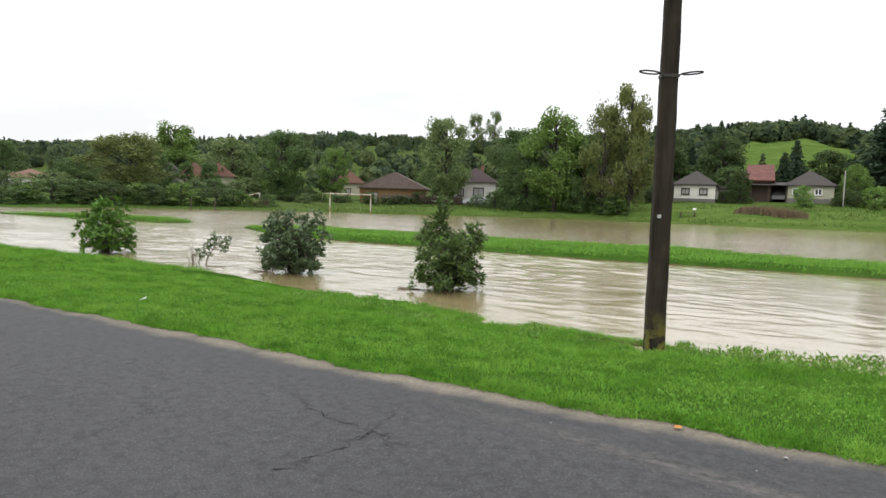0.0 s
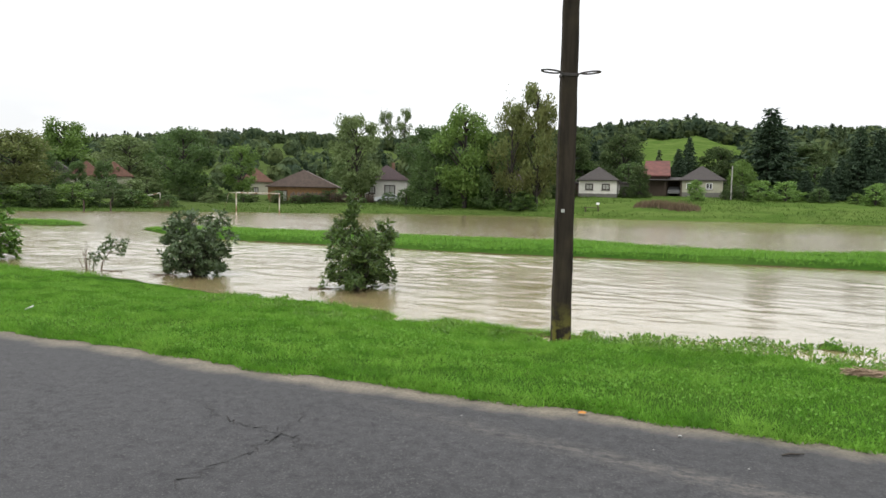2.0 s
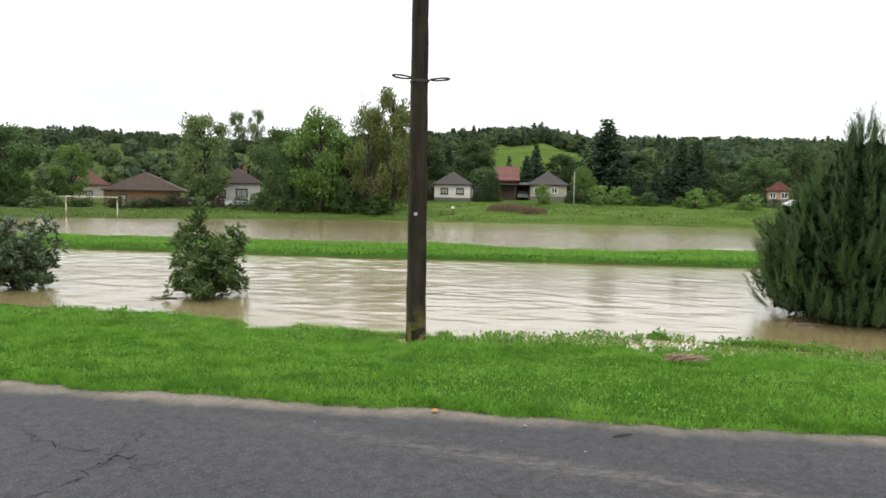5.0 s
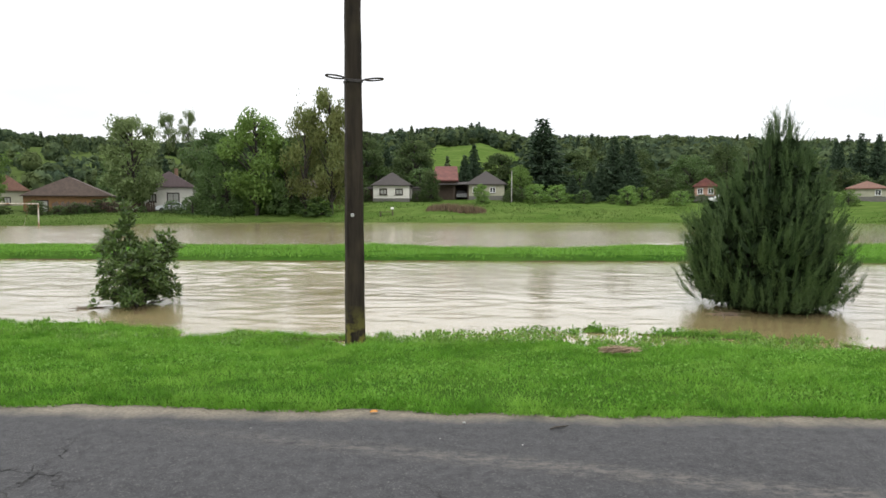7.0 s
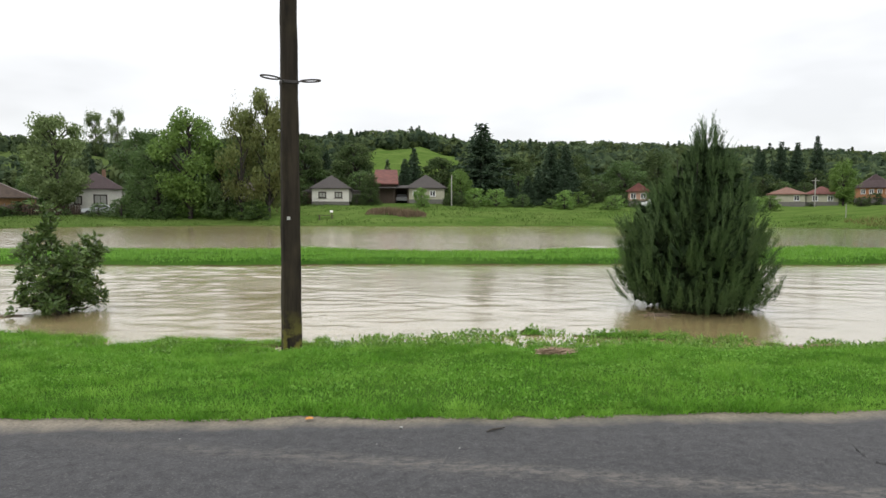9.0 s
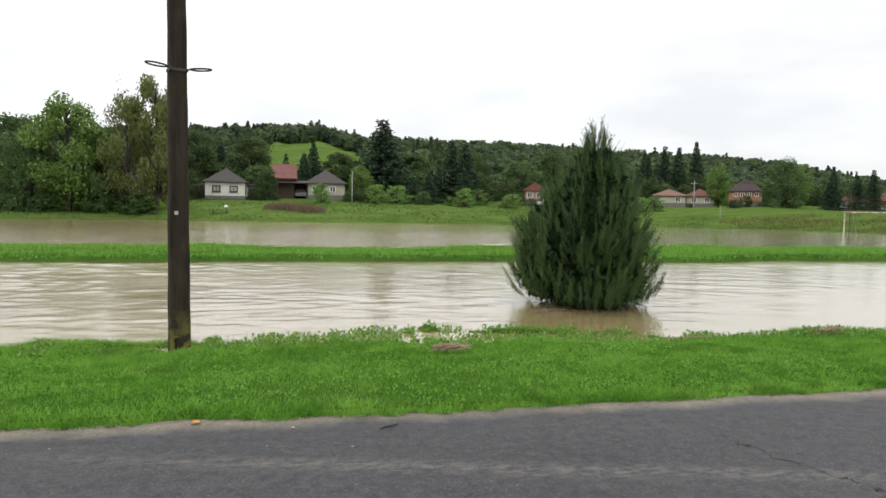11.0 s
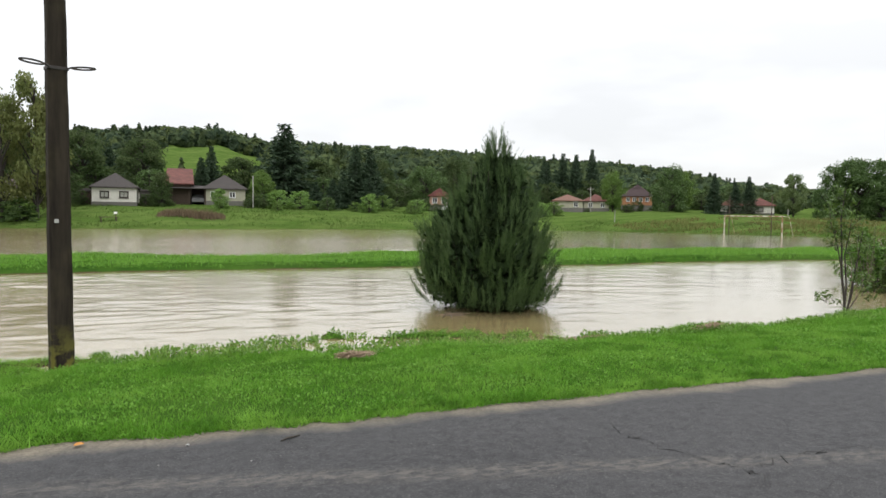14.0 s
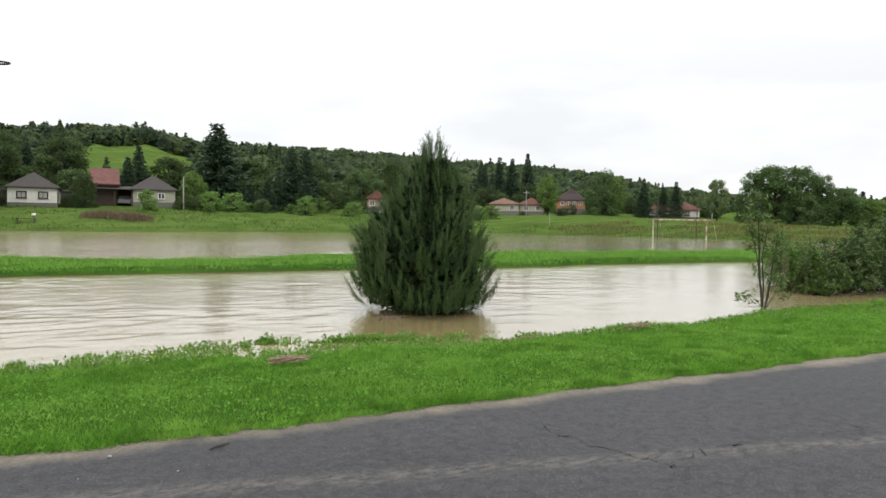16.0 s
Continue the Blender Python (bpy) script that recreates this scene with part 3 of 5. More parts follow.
    v, f = blades(rng, np.stack([x, y, z - 0.02], 1), 0.1 + 0.36 * rank ** 2, 0.11, 0.55)
    stuff("meadow_grass", v, f, MEADOW, "rank green meadow grass beyond the flooded field")


build_grass()


def build_dry_meadow():
    rng = np.random.default_rng(19)
    x, y = rng.uniform(55, 100, 16000), rng.uniform(44, 82, 16000)
    z = land(x, y)
    keep = (z > -0.45) & (lattice(x * 0.25, y * 0.4, 41) > 0.42)
    x, y, z = x[keep], y[keep], z[keep]
    v, f = blades(rng, np.stack([x, y, z - 0.02], 1), 0.5, 0.13, 0.35)
    tagged(new("dry_meadow_grass", mesh_of("dry_meadow_grass", v, f, DRY)), "tall yellowing grass behind the goal", "grass", kind="stuff")


build_dry_meadow()


# ---- roadside pole ----
def build_pole():
    mat = Mat("weathered_pole", 0.9, 0.0, 0.15)
    g = mat.noise(9, 5, 0.6, (1, 1, 0.12))
    c = mat.mix(mat.ramp(g, 0.35, 0.65), (0.014, 0.0112, 0.0085), (0.036, 0.029, 0.021))
    c = mat.mix(mat.ramp(mat.noise(3, 3), 0.5, 0.7, 0, 0.4), c, (0.05, 0.042, 0.024))
    sep = mat.node("ShaderNodeSeparateXYZ")
    mat.link(mat.geo.outputs["Position"], sep.inputs[0])
    moss = mat.math("MULTIPLY", mat.ramp(sep.outputs[2], 0.25, -0.35), mat.ramp(mat.noise(7, 3), 0.45, 0.6))
    mat.color(mat.mix(moss, c, (0.14, 0.13, 0.03))).bump(g, 0.7, 0.02)
    thing = new("utility_pole")
    thing.matrix_basis = pose(-1.46, 9.19, -0.42, 0, 0, 24)
    tagged(thing, "dark weathered square utility pole standing on the grassy bank", "utility pole")
    bm = bmesh.new()
    rings = []
    for k in range(25):
        z = k * 8.4 / 24
        hw, hd = 0.128 - 0.0052 * z, 0.10 - 0.004 * z
        c = 0.028
        w = 0.004 * math.sin(k * 2.3)
        prof = [(-hw, -hd + c), (-hw + c, -hd), (hw - c, -hd), (hw, -hd + c), (hw, hd - c), (hw - c, hd), (-hw + c, hd), (-hw, hd - c)]
        rings.append([bm.verts.new((px + w, py, z)) for px, py in prof])
    for a, b in zip(rings, rings[1:]):
        for j in range(8):
            bm.faces.new((a[j], a[(j + 1) % 8], b[(j + 1) % 8], b[j]))
    bm.faces.new(rings[-1])
    part("shaft", bm, mat.m, thing)
    iron = plain("rusty_iron", (0.05, 0.045, 0.042), 0.6, 0.4, 20, 0.6)
    zb = 3.70
    t = np.linspace(0, 2 * np.pi, 25)
    for side in (-1, 1):
        cx = side * 0.275
        ring = np.stack([cx + 0.125 * np.cos(t), 0.0 - 0.105 + 0.095 * np.sin(t), zb + 0.03 + 0.012 * side * np.cos(t)], 1)
        v, f = tubes([(ring, np.full(len(t), 0.012)), (np.array([(side * 0.155, -0.105, zb + 0.028), (side * 0.10, -0.118, zb)]), (0.012, 0.012))], 6)
        part("ring_bracket", mesh_of("ring_bracket", v, f, iron, True), iron, thing, "rusty iron ring")
    part("clamp_band", boxed(-0.115, -0.092, zb - 0.02, 0.115, 0.092, zb + 0.02, bevel=0.004), iron, thing)
    part("tag", boxed(-0.07, -0.1, 1.85, -0.025, -0.088, 1.895, bevel=0.003), plain("pale_enamel", (0.4, 0.4, 0.38), 0.5, 0.2, 20), thing, "small pale enamel tag")


build_pole()


# ---- shrubs in the river ----
def shrub_mesh(seed, height, radius, n, length, width, profile, lobes=42, spire=0.0):
    """Stems that fan out of one root, and a crown of single leaves on them."""
    rng = np.random.default_rng(seed)
    stems, tips = [], []
    for k in range(lobes):
        a = k * 2.399 + rng.normal() * 0.35
        h = 0.12 + 0.88 * (k + rng.uniform(0, 1)) / lobes
        rr = radius * np.interp(h, np.linspace(0, 1, len(profile)), profile) * math.sqrt(rng.uniform(0.25, 1.0))
        end = np.array([rr * math.cos(a), rr * math.sin(a), h * height])
        mid = end * (0.5, 0.5, 0.45) + rng.normal(size=3) * 0.05 * radius
        pts = [np.array([end[0] * 0.06, end[1] * 0.06, -0.25]), mid * (0.5, 0.5, 0.55), mid, end]
        stems.append((pts, (0.02, 0.016, 0.011, 0.004)))
        tips.append(end)
        for _ in range(2):
            e2 = mid + (end - mid) * rng.uniform(0.1, 0.7) + rng.normal(size=3) * 0.16 * radius
            e2[2] = max(e2[2], 0.12 * height)
            stems.append(([mid, (mid + e2) / 2 + rng.normal(size=3) * 0.02, e2], (0.009, 0.006, 0.003)))
            tips.append(e2)
    for k in range(2 if spire else 0):
        e = np.array([-0.3 * radius + rng.normal() * 0.07, rng.normal() * 0.08, height * (1 + spire * rng.uniform(0.3, 1.0))])
        for s in np.linspace(0.7, 1, 4):
            tips.append(e * (1, 1, s))
        stems.append(([np.array([0, 0, 0.0]), e * (0.8, 0.8, 0.5), e], (0.016, 0.012, 0.004)))
    tips = np.array(tips)
    # the leaves sit in rosettes at the ends of short twigs
    whorl = 8
    hub = tips[rng.integers(0, len(tips), n // whorl)]
    side = unit(rng.normal(size=hub.shape)) * rng.uniform(0.15, 1.0, (len(hub), 1))
    centre = hub + side * radius * 0.24
    centre[:, 2] = np.abs(centre[:, 2] - 0.07) + 0.07
    stems += [([p, (p + q) / 2 + (0, 0, 0.01), q], (0.005, 0.004, 0.002)) for p, q in zip(hub, centre)]
    lean = unit(centre * (1, 1, 0.3) / radius + (0, 0, 0.7))
    at, lean = np.repeat(centre, whorl, 0), np.repeat(lean, whorl, 0)
    at = at - lean * rng.uniform(0, 0.07, (len(at), 1))
    ring = rng.normal(size=at.shape)
    ring = unit(ring - lean * (ring * lean).sum(1)[:, None])
    v, f = leaves(rng, at, length, width, 0.0, (lean * 0.55 + ring) * 3.5)
    return tubes(stems, 4), (v, f)


def place_shrub(x, y, z, rz, leafmat, label, *args, name="shrub", group="shrubs along the flooded bank", **kw):
    (sv, sf), (lv, lf) = shrub_mesh(*args, **kw)
    thing = new(name)
    thing.matrix_basis = pose(x, y, z, 0, 0, rz)
    tagged(thing, label, "shrub", group)
    part("trunk", mesh_of("trunk", sv, sf, BARK, True), BARK, thing, "thin brown stems")
    part("foliage", mesh_of("foliage", lv, lf, leafmat), leafmat, thing)
    return thing


ROUND = (0.75, 0.98, 1.0, 0.98, 0.93, 0.85, 0.66)
place_shrub(-6.85, 13.6, WATER_Z, 0, LEAF_DARK, "dark glossy evergreen shrub with a taller spire, standing in flood water", 21, 1.5, 0.92, 5800, 0.14, 0.052, ROUND, 44, spire=0.42)
place_shrub(-11.6, 13.8, WATER_Z, 60, LEAF_GREY, "rounded grey-green shrub standing in flood water", 22, 1.62, 0.9, 5800, 0.14, 0.056, ROUND, 46)
place_shrub(-19.6, 14.0, WATER_Z, 20, LEAF_LITE, "fresh green leafy shrub half drowned in the river", 23, 1.68, 0.98, 2600, 0.17, 0.085, (0.6, 0.85, 1, 1, 0.9, 0.65, 0.3), 40)


def build_snag():
    rng = np.random.default_rng(5)
    thing = new("drowned_shrub")
    thing.matrix_basis = pose(-14.85, 13.6, WATER_Z, 0, 0, 20)
    tagged(thing, "sparse half-drowned shrub bent over by the current", "shrub")
    lines = []
    # bare dead shoots, each forked once
    for root, x, z in ((-0.22, -0.2, 0.8), (-0.24, -0.46, 0.4), (-0.22, -0.34, 0.66), (-0.18, -0.08, 0.5), (-0.2, -0.28, 0.5)):
        e, w = np.array([x, rng.normal() * 0.08, z]), np.array([root, 0, -0.2])
        m = w + (e - w) * 0.6 + rng.normal(size=3) * 0.025
        lines += [([w, m, e], (0.013, 0.009, 0.003)), ([m, m + (e - m) * 0.6 + rng.normal(size=3) * 0.05, m + (e - m) * 0.9 + rng.normal(size=3) * 0.09], (0.006, 0.004, 0.002))]
    # two leafy boughs that lean downstream
    bough = np.array([(0.12, 0, -0.2), (0.2, 0, 0.18), (0.36, 0.02, 0.42), (0.48, 0, 0.62)])
    lines.append((bough, (0.022, 0.018, 0.014, 0.008)))
    lines.append((np.array([(-0.05, 0, -0.2), (-0.04, 0, 0.15), (0.0, 0.03, 0.42)]), (0.016, 0.012, 0.006)))
    hubs = []
    for x, z, fork in ((0.34, 0.72, 2), (0.5, 0.78, 3), (0.66, 0.7, 3), (0.8, 0.6, 2), (0.68, 0.45, 2), (0.2, 0.6, 2), (0.4, 0.6, 3), (0.56, 0.6, 3), (0.24, 0.3, 1)):
        e = np.array([x, rng.normal() * 0.1, z])
        lines.append(([bough[fork], (bough[fork] + e) / 2 + (0, 0, 0.02), e], (0.008, 0.006, 0.003)))
        hubs += [e, e + rng.normal(size=3) * 0.06]
    for x, z in ((-0.06, 0.4), (0.04, 0.46), (-0.1, 0.28), (0.06, 0.3), (-0.02, 0.18)):
        hubs.append(np.array([x, rng.normal() * 0.08, z]))
    v, f = tubes(lines, 5)
    part("trunk", mesh_of("trunk", v, f, TWIG, True), TWIG, thing, "bare pale branches")
    at = np.repeat(np.array(hubs), 12, 0) + rng.normal(size=(len(hubs) * 12, 3)) * 0.035
    v, f = leaves(rng, at, 0.13, 0.055, 0.1)
    part("foliage", mesh_of("foliage", v, f, LEAF_GREY), LEAF_GREY, thing)


build_snag()


# ---- the big juniper ----
def build_juniper():
    rng = np.random.default_rng(8)
    thing = new("conifer")
    thing.matrix_basis = pose(6.12, 13.75, WATER_Z, 0, 0, 0)
    tagged(thing, "large dense dark green juniper standing in flood water", "conifer tree")
    # half-width of the crown and the drift of its axis, by height
    zs = np.array((0, 0.15, 0.57, 1.29, 1.96, 2.33, 2.69, 2.9, 3.26, 3.62, 4.08))
    rs = np.array((1.15, 1.36, 1.54, 1.46, 1.29, 1.03, 0.84, 0.67, 0.42, 0.24, 0.03))
    cs = np.array((0.15, 0.13, 0.0, -0.03, 0.0, 0.15, 0.23, 0.33, 0.34, 0.28, 0.2))
    n, bunch = 1000, 12
    h = rng.uniform(0, 4.0, 9000)
    h = h[rng.random(9000) < (np.interp(h, zs, rs) + 0.12) / 1.65][:n]
    n = len(h)
    a = rng.uniform(0, 2 * np.pi, n)
    rad = np.interp(h, zs, rs) * np.clip(1.0 - np.abs(rng.normal(size=n)) * 0.2, 0.1, 1.0)
    rad *= 1 + 0.06 * np.sin(a * 3 + h * 2.1) + 0.05 * np.sin(a * 7 - h * 3)
    lobe = np.interp(h, zs, cs)
    base = np.stack([rad * np.cos(a) + lobe * 0.95, rad * np.sin(a) - lobe * 0.25, np.maximum(h - 0.36, rng.uniform(0.02, 0.22, n))], 1)
    base[-16:] = np.stack([0.2 + rng.normal(size=16) * 0.09, -0.05 + rng.normal(size=16) * 0.09, rng.uniform(2.8, 3.35, 16)], 1)
    # the skirt is thin at one side, where stems show
    keep = ~((base[:, 2] < 0.45) & (base[:, 0] < -0.55) & (base[:, 0] > -1.3) & (base[:, 1] < 0.2) & (rng.random(n) < 0.5))
    base, a = base[keep], a[keep]
    # each plume is a bunch of sprays that close to a point
    n = len(base)
    axis = unit(np.array([[0, 0, 1.0]]) + np.stack([np.cos(a), np.sin(a), 0 * a], 1) * (rng.uniform(0.1, 0.6, n) * (1 - 1.0 * smooth(1.4, 2.9, base[:, 2])))[:, None] + rng.normal(size=(n, 3)) * 0.12)
    size = rng.uniform(0.75, 1.3, n)
    axis, size, a, base = (np.repeat(q, bunch, 0) for q in (axis, size, a, base))
    n = len(base)
    along = np.tile(np.linspace(0, 1, bunch), n // bunch)
    ring = rng.normal(size=(n, 3)) * (0.055 - 0.02 * smooth(2.2, 3.0, base[:, 2]))[:, None]
    base = base + axis * (along * 0.3 * size)[:, None] + ring * (1.05 - along)[:, None]
    base[:, 2] = np.maximum(base[:, 2], 0.03)
    out = np.stack([np.cos(a), np.sin(a), np.zeros(n)], 1)
    grow = unit(axis - ring * 1.6 + rng.normal(size=(n, 3)) * 0.06)
    length = rng.uniform(0.16, 0.32, n) * size
    k = 18
    s = np.linspace(0, 1, k + 1)
    bend = out * rng.uniform(-0.05, 0.1, n)[:, None]
    stem = base[:, None] + grow[:, None] * (s[None] * length[:, None])[..., None] + bend[:, None] * (s ** 2)[None, :, None]
    d = rng.normal(size=(n, k, 3))
    d = d / np.linalg.norm(d, axis=2)[..., None] * 0.6 + grow[:, None]
    L = rng.uniform(0.045, 0.08, (n, k)) * (1.2 - 0.75 * s[None, :k])
    tip = stem[:, :k] + d * L[..., None]
    # each spray: a stem line whose steps are the feet of the needles
    v = np.concatenate([stem, tip], 1).reshape(-1, 3)
    first = (np.arange(n) * (2 * k + 1))[:, None]
    q = np.arange(k)[None]
    faces = np.stack([first + q, first + q + 1, first + k + 1 + q], -1).reshape(-1, 3)
    # a twig joins the sprays of one plume at the foot
    foot = first.ravel()
    joined = foot[np.arange(n) % bunch != bunch - 1]
    faces = np.concatenate([faces, np.stack([joined, joined + 2 * k + 1, joined + 1], -1)])
    part("foliage", mesh_of("foliage", v, faces, JUNIPER), JUNIPER, thing)
    # filler leaves inside the crown, coloured as shade so gaps between plumes read dark
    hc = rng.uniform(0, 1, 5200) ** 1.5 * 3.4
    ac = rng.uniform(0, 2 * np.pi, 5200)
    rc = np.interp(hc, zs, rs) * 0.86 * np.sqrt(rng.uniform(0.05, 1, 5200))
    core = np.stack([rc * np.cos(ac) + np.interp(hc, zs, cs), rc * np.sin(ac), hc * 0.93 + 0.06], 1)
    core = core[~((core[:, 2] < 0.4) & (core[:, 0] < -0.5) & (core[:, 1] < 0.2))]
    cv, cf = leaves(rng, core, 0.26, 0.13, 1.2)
    part("inner_shade_mass", mesh_of("inner_shade_mass", cv, cf, JUNIPER_CORE_SHADE), JUNIPER_CORE_SHADE, thing, "dense inner foliage, coloured near black as the shade between the plumes")["kind"] = "stuff"
    lines = []
    for q in range(14):
        aa, hh = rng.uniform(0, 2 * np.pi), rng.uniform(0.15, 3.2)
        r = np.interp(hh, zs, rs) * 0.75
        e = np.array([r * math.cos(aa), r * math.sin(aa), hh])
        lines.append(([np.array([0.1 * math.cos(aa), 0.1 * math.sin(aa), -0.3]), e * (0.6, 0.6, 0.35), e], (0.035, 0.022, 0.006)))
    v, f = tubes(lines, 5)
    part("trunk", mesh_of("trunk", v, f, BARK, True), BARK, thing, "dark brown stems")["kind"] = "stuff"


build_juniper()

# ---- sapling and thicket on the east bank ----
def build_sapling():
    rng = np.random.default_rng(14)
    thing = new("sapling")
    x, y = 13.85, 10.95
    thing.matrix_basis = pose(x, y, ground_z(x, y) - 0.05, 0, 0, -25)
    tagged(thing, "slim young tree with sparse green leaves at the water's edge", "tree")
    stems = [
        ([(0, 0, -0.1), (-0.02, 0, 0.35), (-0.1, 0.02, 1.0), (-0.13, 0, 1.6), (-0.17, 0, 2.2), (-0.1, 0, 2.9)], 0.034),
        ([(0.02, 0.02, -0.1), (0.12, 0.04, 0.45), (0.19, 0.03, 1.0), (0.25, 0, 1.5), (0.31, 0, 1.95)], 0.026),
        ([(0, 0.02, 0.1), (0.03, 0.05, 0.7), (-0.01, 0.1, 1.4), (0.08, 0.1, 1.9), (0.12, 0.1, 2.35)], 0.022),
        ([(0.01, 0, 0.05), (0.2, -0.03, 0.4), (0.32, -0.05, 0.65), (0.42, -0.05, 0.95)], 0.016),
        ([(0.02, 0, 0.0), (0.15, 0.04, 0.45), (0.2, 0.05, 0.8)], 0.013),
        ([(-0.09, 0.02, 1.0), (-0.22, 0, 1.6), (-0.36, 0.05, 2.1), (-0.4, 0.05, 2.45)], 0.014),
        ([(-0.01, 0, 0.2), (-0.25, -0.05, 0.42), (-0.66, -0.06, 0.42)], 0.009),
    ]
    lines = [(np.array(p), r * np.linspace(1, 0.3, len(p))) for p, r in stems]
    hubs = []
    for cx, cz, sx, sz, n in ((-0.12, 2.75, 0.16, 0.14, 12), (-0.36, 2.4, 0.13, 0.14, 10), (-0.1, 2.4, 0.2, 0.16, 14), (-0.36, 2.0, 0.16, 0.16, 10), (0.08, 2.1, 0.17, 0.18, 12), (-0.15, 1.9, 0.2, 0.16, 12), (0.3, 1.85, 0.1, 0.12, 6), (-0.3, 1.6, 0.14, 0.14, 7), (0.0, 1.55, 0.2, 0.12, 7), (0.3, 1.4, 0.08, 0.1, 3), (0.4, 0.85, 0.12, 0.14, 8), (0.45, 0.6, 0.13, 0.1, 6), (0.25, 0.9, 0.1, 0.14, 5), (-0.55, 0.43, 0.14, 0.05, 6), (-0.3, 0.42, 0.1, 0.06, 4)):
        for _ in range(n):
            p = np.array([cx + rng.normal() * sx * 0.7, rng.normal() * 0.18, cz + rng.normal() * sz * 0.7])
            hubs.append(p)
            if len(hubs) % 2:
                lines.append(([np.array([cx * 0.75, 0, cz - 0.12]), (p + (cx * 0.75, 0, cz - 0.08)) / 2, p], (0.006, 0.004, 0.002)))
    v, f = tubes(lines, 6)
    part("trunk", mesh_of("trunk", v, f, BARK, True), BARK, thing, "several thin dark stems")
    at = np.repeat(np.array(hubs), 7, 0) + rng.normal(size=(len(hubs) * 7, 3)) * 0.05
    v, f = leaves(rng, at, 0.11, 0.045, -0.3)
    part("foliage", mesh_of("foliage", v, f, LEAF_OLIVE), LEAF_OLIVE, thing)


build_sapling()
for k, (x, y, h, r, mat, spire) in enumerate([(18.9, 13.1, 0.95, 0.95, LEAF_OLIVE, 0.35), (20.4, 13.3, 1.6, 1.2, LEAF_DARK, 0.3), (21.6, 13.2, 1.9, 1.3, LEAF_OLIVE, 0.2), (23.4, 13.8, 2.2, 1.7, LEAF_DARK, 0.1), (20.8, 15.4, 1.4, 1.3, LEAF_LITE, 0.4), (26.5, 14.2, 2.3, 2.2, LEAF_DARK, 0.1)]):
    place_shrub(x, y, WATER_Z, 70 * k, mat, "tangled green willow thicket at the water's edge", 31 + k, h, r, 5600, 0.13, 0.045, (0.8, 1, 1, 0.9, 0.8, 0.6, 0.4), 40, spire=spire, group="thicket on the bank")


def build_shoots():
    rng = np.random.default_rng(33)
    thing = new("willow_shoots")
    thing.matrix_basis = pose(18.6, 13.6, WATER_Z, 0, 0, -25)
    tagged(thing, "thin upright yellow-green willow shoots beside the thicket", "shrub", "thicket on the bank")
    lines, at = [], []
    for _ in range(34):
        x, y, h = rng.uniform(-0.8, 1.3), rng.normal() * 0.4, rng.uniform(0.9, 2.1)
        tip = np.array([x + rng.normal() * 0.14, y + rng.normal() * 0.1, h])
        foot = np.array([x * 0.8, y * 0.8, -0.2])
        mid = (foot + tip) / 2 + rng.normal(size=3) * 0.04
        lines.append(([foot, mid, tip], (0.009, 0.007, 0.002)))
        for q in rng.uniform(0.25, 1, 22):
            at.append(mid + (tip - mid) * q if q > 0.5 else foot + (mid - foot) * q * 2)
    v, f = tubes(lines, 4)
    part("trunk", mesh_of("trunk", v, f, TWIG, True), TWIG, thing, "thin pale stems")
    v, f = leaves(rng, np.array(at), 0.12, 0.022, 0.8)
    part("foliage", mesh_of("foliage", v, f, LEAF_OLIVE), LEAF_OLIVE, thing)


build_shoots()


# ---- trees across the water ----
def tree_meshes(seed, kind):
    """A tree ten metres high with a crown radius of four: trunk with limbs, and a ragged crown."""
    rng = np.random.default_rng(seed)
    lines, tips = [([(0, 0, -0.4), (0.05, 0, 1.5), (0.1, 0.1, 4), (0, 0.1, 7), (0, 0, 9.2)], (0.3, 0.24, 0.18, 0.1, 0.03))], []
    prof = {
        "broad": (0.3, 0.75, 1.0, 1.0, 0.95, 0.75, 0.35),
        "tall": (0.55, 0.8, 0.95, 1.0, 0.8, 0.7, 0.45),
        "open": (0.4, 0.7, 0.9, 1.0, 0.9, 0.75, 0.5),
        "round": (0.85, 1.0, 1.0, 0.95, 0.85, 0.65, 0.3),
        "bush": (0.85, 1.0, 1.0, 0.95, 0.85, 0.65, 0.3),
    }[kind]
    low = {"broad": 0.16, "tall": 0.08, "open": 0.2, "round": 0.02, "bush": 0.02}[kind]
    lobes = {"broad": 46, "tall": 48, "open": 34, "round": 50, "bush": 26}[kind]
    for k in range(lobes):
        h = rng.uniform(low, 1.0)
        if kind in ("bush", "round"):
            h = low + (1 - low) * ((k + 0.5) / lobes) ** 1.25
        a = k * 2.399 + rng.normal() * 0.3
        r = 4.0 * np.interp((h - low) / (1 - low), np.linspace(0, 1, 7), prof) * math.sqrt(rng.uniform(0.15, 1.0)) * rng.uniform(0.8, 1.12)
        e = np.array([r * math.cos(a), r * math.sin(a), h * 10])
        b = np.array([0, 0, max(0.8, h * 10 - r * 0.9)])
        lines.append(([b, (b + e) / 2 + (0, 0, 0.3), e], (0.1, 0.06, 0.02)))
        tips.append((e, rng.uniform(0.55, 1.15)))
    each = {"broad": 190, "tall": 190, "open": 160, "round": 190, "bush": 80}[kind]
    at = np.concatenate([e + unit(rng.normal(size=(each, 3))) * rng.uniform(0, 1, (each, 1)) ** 0.45 * (1.4 * s, 1.4 * s, 1.1 * s) for e, s in tips])
    if kind == "open":
        # wispy leader twigs break the outline
        wisps = np.concatenate([rng.normal(size=(26, 3)) * (0.28, 0.28, 0.6) + (rng.normal() * 1.6, rng.normal() * 1.6, rng.uniform(8.8, 10.4)) for _ in range(8)])
        at = np.concatenate([at, wisps])
    at[:, 2] = np.maximum(at[:, 2], 0.15)
